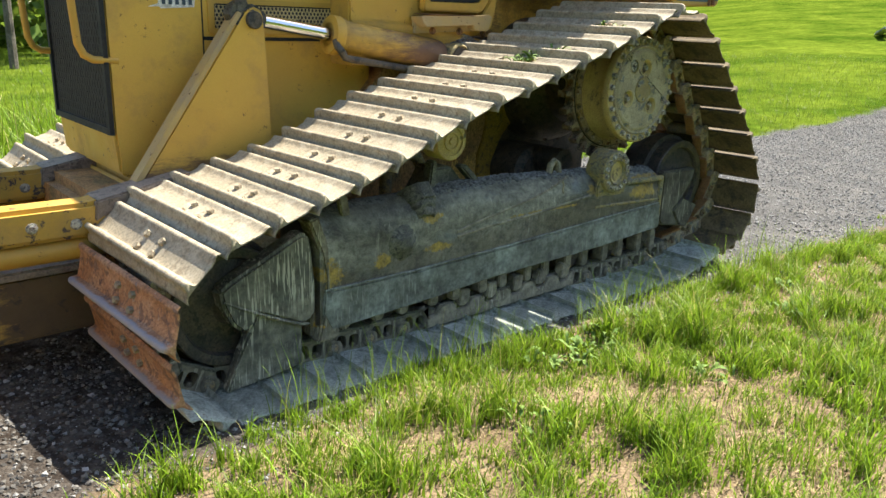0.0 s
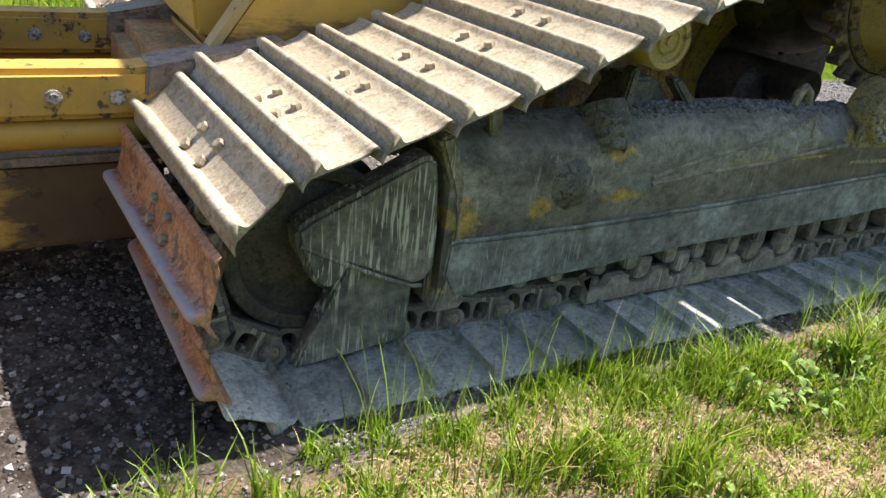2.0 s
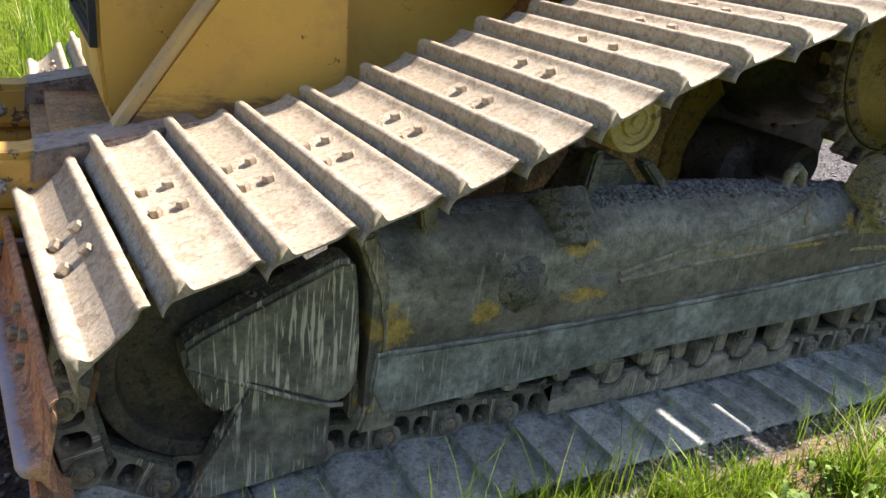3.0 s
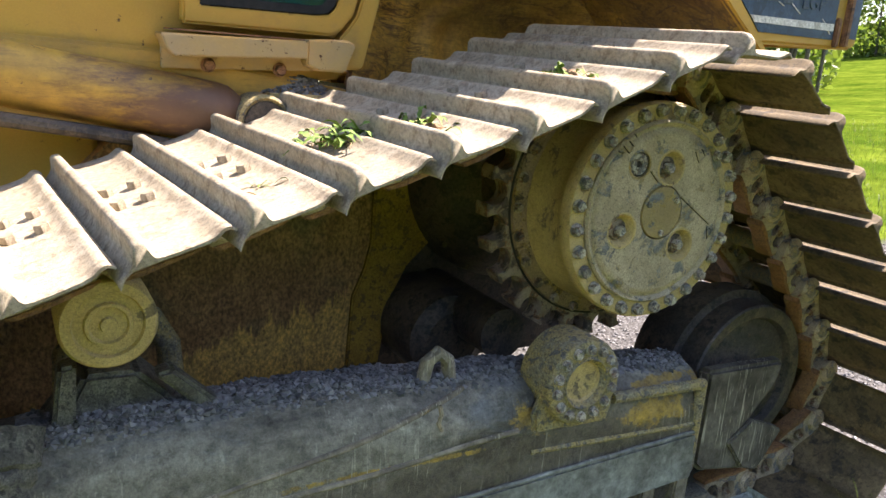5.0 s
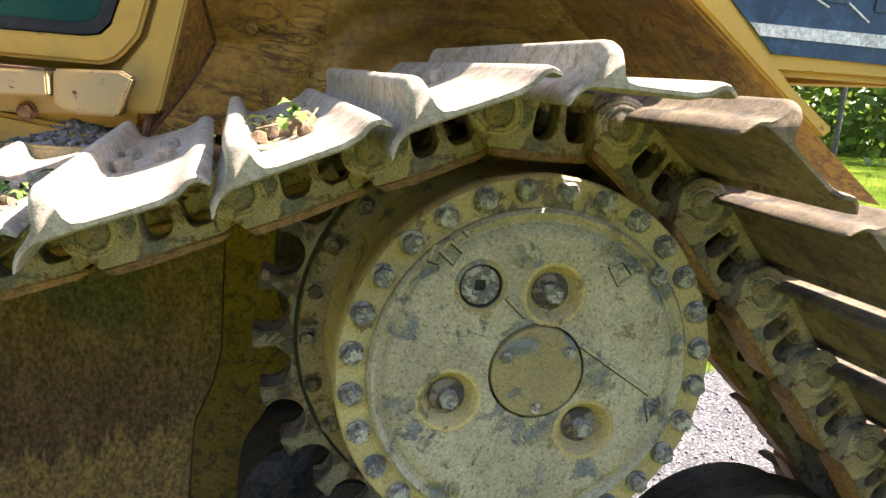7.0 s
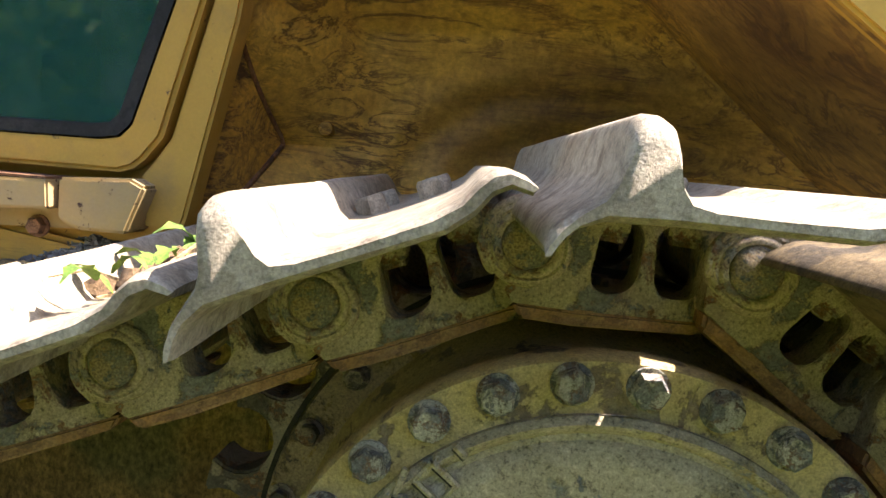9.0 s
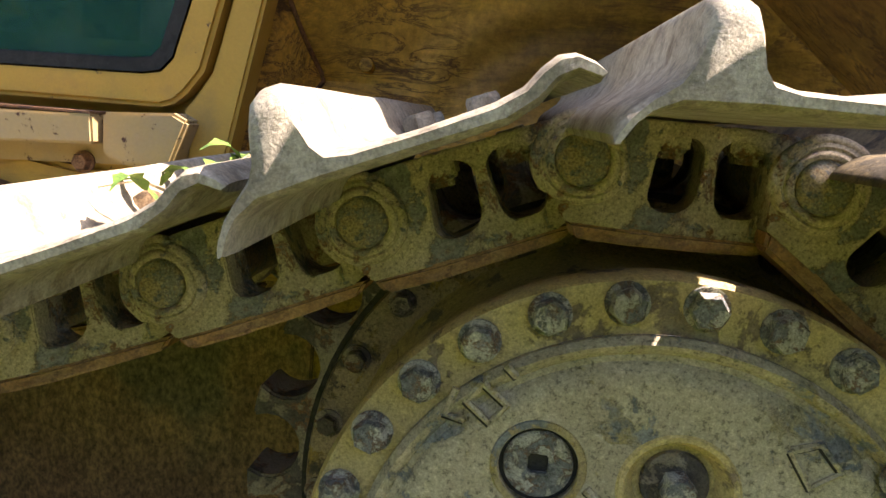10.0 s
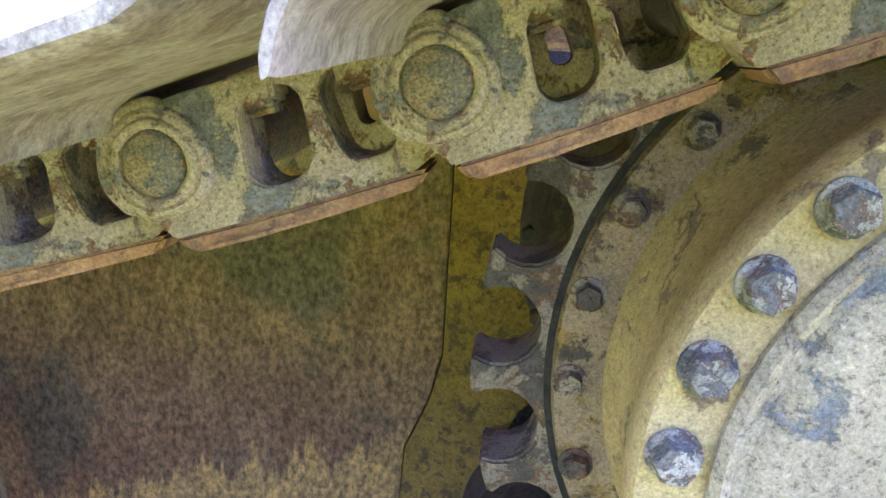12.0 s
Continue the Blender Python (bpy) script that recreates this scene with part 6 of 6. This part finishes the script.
# the bank of packed dirt on the frame, with stones bedded in it
bm = bmesh.new()
grid = [[bm.verts.new((x, y, bank_z(x, y))) for y in np.linspace(0.295, 0.575, 18)] for x in np.linspace(-2.15, 0.31, 140)]
for a, b in zip(grid, grid[1:]):
    for j in range(17):
        bm.faces.new((a[j], b[j], b[j + 1], a[j + 1]))
dirt = new("dirt_bank", finish(bm, "dirt_bank", MUD, 60))
tagged(dirt, "bank of packed grey dirt lying on the track frame", "dirt", kind="stuff")
stones("frame_gravel", 9000, frame_spot, (0.003, 0.013), GREY_STONE, "grey gravel and clods lying on the track frame", "gravel")


def ledge_spot():
    a, r = rng.uniform(0, 6.28), rng.random() ** 0.7
    x, y = -0.82 + 0.15 * r * math.cos(a), 0.95 + 0.06 * r * math.sin(a)
    return x, y, 1.445 + 0.055 * (1 - r)


stones("ledge_gravel", 1500, ledge_spot, (0.003, 0.011), GREY_STONE, "small heap of gravel on the ledge under the cab", "gravel")


# ---- grass ----
def blades(name, spots, hmin, hmax, width, mat, label, lean=0.5, segs=3):
    """Bent tapering blades of grass in one mesh; spots are rows of x, y, z, height factor."""
    m = len(spots)
    p = np.array(spots, float)
    ang = rng.uniform(0, 2 * np.pi, m)
    h = (hmin + (hmax - hmin) * rng.random(m) ** 1.6) * p[:, 3]
    ln = lean * h * (0.25 + rng.random(m))
    w = width * (0.6 + 0.8 * rng.random(m))
    face = ang + rng.uniform(-0.9, 0.9, m) + np.pi / 2
    vs = []
    for s in range(segs + 1):
        f = s / segs
        cx = p[:, 0] + np.cos(ang) * ln * f ** 2
        cy = p[:, 1] + np.sin(ang) * ln * f ** 2
        cz = p[:, 2] + h * (f - 0.18 * f ** 3 * (ln / np.maximum(h, 1e-6))) - 0.008 * (f == 0)
        half = w * (1 - f) ** 0.7 / 2
        if s < segs:
            vs.append(np.stack([cx - np.cos(face) * half, cy - np.sin(face) * half, cz], 1))
            vs.append(np.stack([cx + np.cos(face) * half, cy + np.sin(face) * half, cz], 1))
        else:
            vs.append(np.stack([cx, cy, cz], 1))
    k = len(vs)
    allv = np.stack(vs, 1).reshape(-1, 3)
    base = np.arange(m) * k
    quads = [np.stack([base + 2 * s, base + 2 * s + 1, base + 2 * s + 3, base + 2 * s + 2], 1) for s in range(segs - 1)]
    tris = np.stack([base + 2 * segs - 2, base + 2 * segs - 1, base + 2 * segs], 1)
    fl = np.concatenate(quads).tolist() + tris.tolist()
    me = bpy.data.meshes.new(name)
    me.from_pydata(allv.tolist(), [], fl)
    me.materials.append(mat)
    return tagged(new(name, me), label, "grass", kind="stuff")


BARE = ((-1.28, -0.86, 0.20), (-1.15, -1.12, 0.20), (-1.58, -0.70, 0.13), (0.0, -0.62, 0.13), (0.55, -0.72, 0.18), (-2.0, -0.30, 0.10), (-1.34, -1.52, 0.16), (1.26, -0.50, 0.22), (0.33, -1.13, 0.14), (-2.55, -0.42, 0.09), (2.3, -0.7, 0.25))


def cover_of(x, y):
    """How thick the grass stands: none on the road, thin on bare patches of earth."""
    edge = -0.05 - 0.05 * max(0.0, x - 0.6) if x > 0.6 else -0.05
    edge -= 0.10 * max(0.0, min(1.0, (x + 2.0) / 1.0))
    if x < -2.6:
        edge = -0.05 - 0.35 * (-2.6 - x)
    edge += 0.10 * noise.noise((x * 2.0, 7.0, y)) + 0.05 * noise.noise((x * 7, 2.0, y))
    if y > edge:
        return 0.0 if y > edge + 0.25 or noise.noise((x * 5, y * 5, 1.0)) < 0.1 else 0.12
    bare = noise.noise((x * 0.95 + 4.1, y * 1.5 + 2.0, 0.5)) + 0.5 * noise.noise((x * 3.1, y * 3.1, 5.0))
    c = 1.10 - 0.55 * bare
    for px, py, pr in BARE:
        c -= 0.72 * math.exp(-(((x - px) / (1.6 * pr)) ** 2 + ((y - py) / pr) ** 2))
    return max(0.10, min(1.0, c))


spots = []
while len(spots) < 170000:
    x, y = rng.uniform(-5.0, 5.2), -0.02 - 3.6 * rng.random() ** 1.3
    c = cover_of(x, y)
    # thinner towards the outer edges of the meadow strip
    c *= min(1.0, max(0.05, 1.4 - 0.5 * max(0.0, -3.4 - x) - 0.5 * max(0.0, x - 3.6) - 0.7 * max(0.0, -2.2 - y) + 0.9 * noise.noise((x * 0.9, y * 0.9, 12.0))))
    clump = max(0.12, min(1.0, 0.50 + 1.7 * noise.noise((x * 6.5, y * 6.5, 21.0)) + 0.5 * noise.noise((x * 17, y * 17, 3.0))))
    if c and rng.random() < c ** 1.4 * clump:
        tuft = 0.5 + 1.7 * max(0.0, noise.noise((x * 2.9, y * 2.9, 9.0)) + 0.12) + 0.25 * noise.noise((x * 9, y * 9, 2.0))
        spots.append((x, y, ground_z(x, y), tuft * (0.55 + 0.45 * c) * (0.62 + 0.5 * clump)))
blades("near_grass", spots, 0.04, 0.19, 0.0066, GRASS, "fresh green grass with bare earth patches beside the track", 0.75)
spots = []
for k in range(14000):
    px, py, pr = BARE[int(rng.integers(len(BARE)))]
    x, y = px + rng.normal() * pr * 1.4, py + rng.normal() * pr
    spots.append((x, y, ground_z(x, y) + 0.004, 0.5 + rng.random()))
blades("dry_thatch", spots, 0.01, 0.035, 0.004, STRAW, "dry straw and thatch on the bare earth", 4.0, 2)
spots = []
for k in range(900):
    x, y = rng.uniform(-3.1, 1.3), -0.06 - 0.40 * rng.random() ** 1.5
    if noise.noise((x * 2.2, 3.3, 1.0)) > -0.12:
        spots.append((x, y, ground_z(x, y), 1.0))
blades("edge_stalks", spots, 0.16, 0.40, 0.0038, GRASS, "tall thin grass stalks along the track's edge", 0.45, 4)
spots = []
while len(spots) < 60000:
    d = 4.0 + 22 * rng.random() ** 1.5
    a = rng.uniform(-0.5, 1.75)
    x, y = -2 + d * math.cos(a), -1 + d * math.sin(a)
    if y > 3.35 + 0.25 * noise.noise((x, 1.0, 0.0)) or y < -0.5 - 0.12 * x:
        spots.append((x, y, ground_z(x, y), 1.0 + 0.04 * d + 0.8 * max(0, noise.noise((x * 0.5, y * 0.5, 3.0)))))
for k in range(52000):
    x, y = rng.uniform(-11, 12), -1.6 - 8.5 * rng.random()
    if y < -2.4 + 0.7 * noise.noise((x * 0.8, 4.0, 0.0)) or x < -4.4 or x > 4.4:
        spots.append((x, y, ground_z(x, y), 0.6 + 0.5 * max(0, noise.noise((x * 0.5, y * 0.5, 3.0)))))
blades("field_grass", spots, 0.04, 0.11, 0.009, FIELD, "sunlit field grass beyond the road", 0.9)
spots = []
while len(spots) < 9000:
    x, y = rng.uniform(-3.0, 2.5), rng.uniform(3.3, 9.0)
    spots.append((x, y, ground_z(x, y), 1.0))
blades("meadow_grass", spots, 0.2, 0.55, 0.012, GRASS, "taller grass on the far side of the machine", 0.6)


# weeds: low broad-leaved plants in the grass, wilted sprigs on the shoes
def leaf_mesh(bm, base, out, up, length, width, lobes=3):
    out, up = Vector(out).normalized(), Vector(up).normalized()
    sidev = out.cross(up).normalized()
    pts = []
    for i in range(2 * lobes + 2):
        f = i / (2 * lobes + 1)
        half = width * math.sin(math.pi * (0.12 + 0.88 * f)) * (1.0 if i % 2 else 0.55)
        pts.append((f, max(0.0008, half)))
    mid, lft, rgt = [], [], []
    for f, half in pts:
        c = Vector(base) + out * length * f + up * length * (0.35 * math.sin(math.pi * f * 0.8) - 0.25 * f * f)
        mid.append(bm.verts.new(c))
        lft.append(bm.verts.new(c + sidev * half + up * 0.25 * half))
        rgt.append(bm.verts.new(c - sidev * half + up * 0.25 * half))
    for i in range(len(pts) - 1):
        bm.faces.new((mid[i], lft[i], lft[i + 1], mid[i + 1]))
        bm.faces.new((mid[i], mid[i + 1], rgt[i + 1], rgt[i]))


def sprig(name, m, count, size, label, flat=0.35, clods=0):
    ob = thing(name, m.translation, label, "weed", "sprigs on the track" if "track" in label else "weeds in the grass")
    inv = Matrix.Translation(m.translation)
    for k in range(count):
        bm = bmesh.new()
        a = rng.uniform(0, 6.28)
        c = m @ Vector((rng.normal() * size * 0.5, rng.normal() * size * 0.7, 0.004 + 0.02 * rng.random() * (size / 0.06)))
        leaf_mesh(bm, c, (math.cos(a), math.sin(a), rng.uniform(0.0, flat)), (0.2 * rng.normal(), 0.2 * rng.normal(), 1), size * rng.uniform(0.45, 1.15), size * rng.uniform(0.08, 0.21))
        part("leaf", bm, LEAF, ob)
    if "track" in label:
        for k in range(count // 2):
            a, ln = rng.uniform(0, 6.28), size * rng.uniform(0.5, 1.6)
            b = m @ Vector((rng.normal() * size * 0.5, rng.normal() * size * 0.8, 0.006 + 0.012 * rng.random()))
            e = b + Vector((math.cos(a) * ln, math.sin(a) * ln, 0.3 * ln * (rng.random() - 0.35)))
            bm = bmesh.new()
            tube(bm, [b, b.lerp(e, 0.5) + Vector((0.1 * ln, 0, 0.15 * ln)), e], [0.0016, 0.0013, 0.0006], 4)
            part("stem", bm, STRAW, ob, "dry straw-coloured stem")
    for k in range(clods):
        bm = bmesh.new()
        bmesh.ops.create_icosphere(bm, subdivisions=2, radius=rng.uniform(0.008, 0.020))
        for v in bm.verts:
            v.co *= 1 + 0.5 * noise.noise(v.co * 90 + Vector((k, 0, 0)))
        bm.transform(Matrix.Translation(m @ Vector((rng.normal() * size * 0.4, rng.normal() * size * 0.6, 0.010))))
        part("clod", bm, CLOD, ob, "dry brown clod of earth")
    return ob


sprig("wilted_sprig", link_pose(-3) @ Matrix.Translation((0.13, 0.36, 0.050)), 46, 0.075, "wilted green weed lying on the track shoe")
sprig("wilted_sprig", link_pose(-2) @ Matrix.Translation((0.10, 0.28, 0.050)), 24, 0.06, "wilted weed with brown stems and clods on the track shoe", clods=16)
sprig("wilted_sprig", link_pose(0) @ Matrix.Translation((0.095, 0.24, 0.054)), 16, 0.055, "green sprig with clods lying on the track shoe", 0.6, clods=14)
sprig("wilted_sprig", link_pose(-4) @ Matrix.Translation((0.10, 0.18, 0.050)), 6, 0.035, "few small green leaves on the track shoe")
for x, y in ((-0.95, -0.35), (0.6, -0.5), (-1.9, -0.75), (-1.46, -0.42), (-1.30, -0.47), (-0.62, -0.28), (-0.98, -0.95), (-1.22, -0.40), (0.1, -0.75)):
    sprig("broadleaf_weed", Matrix.Translation((x, y, ground_z(x, y) + 0.03)), 14, 0.075, "low broad-leaved weed growing in the grass", 0.9)


# ---- trees and far things ----
def tree(x, y, h, seed, lean=0.0, leafy=1.0):
    r = np.random.default_rng(seed)
    z = ground_z(x, y)
    ob = thing("tree", (x, y, z), "slim woodland tree in fresh spring leaf", "tree", "trees at the wood's edge")
    bm = bmesh.new()
    rad = h * 0.0065 + 0.03
    tips = []
    pts = [(x + lean * h * f + 0.10 * h * 0.1 * math.sin(3 * f + seed), y + 0.06 * h * 0.1 * math.cos(4 * f + seed), z - 0.1 + h * f) for f in np.linspace(0, 1, 9)]
    tube(bm, pts, [rad * (1 - 0.8 * f) for f in np.linspace(0, 1, 9)], 8)
    for k in range(11):
        f = r.uniform(0.28, 0.95)
        i = int(f * 8)
        a = r.uniform(0, 6.28)
        ln = h * r.uniform(0.10, 0.22) * (1.1 - 0.6 * f)
        b = Vector(pts[i])
        e = b + Vector((math.cos(a) * ln, math.sin(a) * ln, ln * r.uniform(0.3, 0.9)))
        tube(bm, [b, b.lerp(e, 0.5) + Vector((0, 0, 0.06 * ln)), e], [rad * 0.35, rad * 0.2, rad * 0.06], 5)
        tips += [(b.lerp(e, 0.55), ln * 0.4), (e, ln * 0.5)]
    tips.append((Vector(pts[-1]), h * 0.07))
    part("trunk", bm, BARK, ob, "grey-brown trunk with thin limbs")
    m = int(120 * leafy)
    vs, fs = [], []
    for c, s in tips:
        for k in range(m):
            p = np.array(c) + r.normal(size=3) * s * np.array((0.55, 0.55, 0.45))
            u, v = np.linalg.qr(r.normal(size=(3, 2)))[0].T * r.uniform(0.035, 0.09)
            b = len(vs)
            vs += [(p - u).tolist(), (p + v * 0.7).tolist(), (p + u).tolist(), (p - v * 0.7).tolist()]
            fs.append((b, b + 1, b + 2, b + 3))
    me = bpy.data.meshes.new("crown")
    me.from_pydata(vs, [], fs)
    me.materials.append(LEAVES)
    part("crown", me, None, ob, "open light green crown")
    return ob


def pushed_back(x, y):
    """The wood's edge stands far off behind the climbing meadow."""
    away = math.hypot(x + 2, y + 1)
    k = max(1.0, (84 + 0.15 * away) / away)
    return -2 + (x + 2) * k, -1 + (y + 1) * k


trng = np.random.default_rng(11)
k = 0
for i in range(34):
    f = i / 33
    x = -3 + 66 * f + trng.normal() * 1.2
    y = 25 - 3 * f + trng.normal() * 2.2
    if math.atan2(y + 1, x + 2) < radians(34):
        x, y = pushed_back(x, y)
    tree(x, y, trng.uniform(9, 15), 100 + i, trng.normal() * 0.04, 0.8)
for x, y, h in ((-1.6, 17.5, 11), (0.6, 19.0, 12), (2.2, 22.0, 12), (20.0, 19.0, 11), (24.0, 21.5, 12), (27.0, 22.5, 12), (29.0, 26.0, 11), (33.0, 26.5, 12), (36.0, 31.0, 12)):
    tree(x, y, h, int(200 + 7 * x), 0.03, 0.7)
vs, fs = [], []
for i in range(92000):
    f = trng.random()
    x = -12 + 95 * f
    y = 32 + trng.normal() * 3 - 6 * f
    if i >= 62000:
        x, y = -45 + 90 * f, -27 + trng.normal() * 2.5
    elif math.atan2(y + 1, x + 2) < radians(34):
        x, y = pushed_back(x, y)
    hz = ground_z(x, y) + (13 if i < 62000 else 8.5) * trng.random() ** 1.35
    u, v = np.linalg.qr(trng.normal(size=(3, 2)))[0].T * trng.uniform(0.12, 0.34) * (1.0 if i < 62000 else 2.0)
    p = np.array((x, y, hz))
    b = len(vs)
    vs += [(p - u).tolist(), (p + v * 0.7).tolist(), (p + u).tolist(), (p - v * 0.7).tolist()]
    fs.append((b, b + 1, b + 2, b + 3))
me = bpy.data.meshes.new("far_woods")
me.from_pydata(vs, [], fs)
me.materials.append(LEAVES)
tagged(new("far_woods", me), "dense spring woods behind the field", "woods", kind="stuff")
# pale planks lying in the field
for i in range(5):
    bm = bmesh.new()
    x, y = 30.5 + 0.55 * i, 10.6 - 0.1 * i
    box(bm, (x, y, ground_z(x, y) + 0.28 + 0.05 * (i % 2)), (2.2, 0.28, 0.08), Matrix.Rotation(0.5 + 0.25 * i, 4, 'Z') @ Matrix.Rotation(0.12, 4, 'Y'))
    bevelled(bm, 0.01)
    ob = new("plank", finish(bm, "plank", CONCRETE))
    tagged(ob, "pale weathered plank lying in the grass", "plank", "planks in the field")
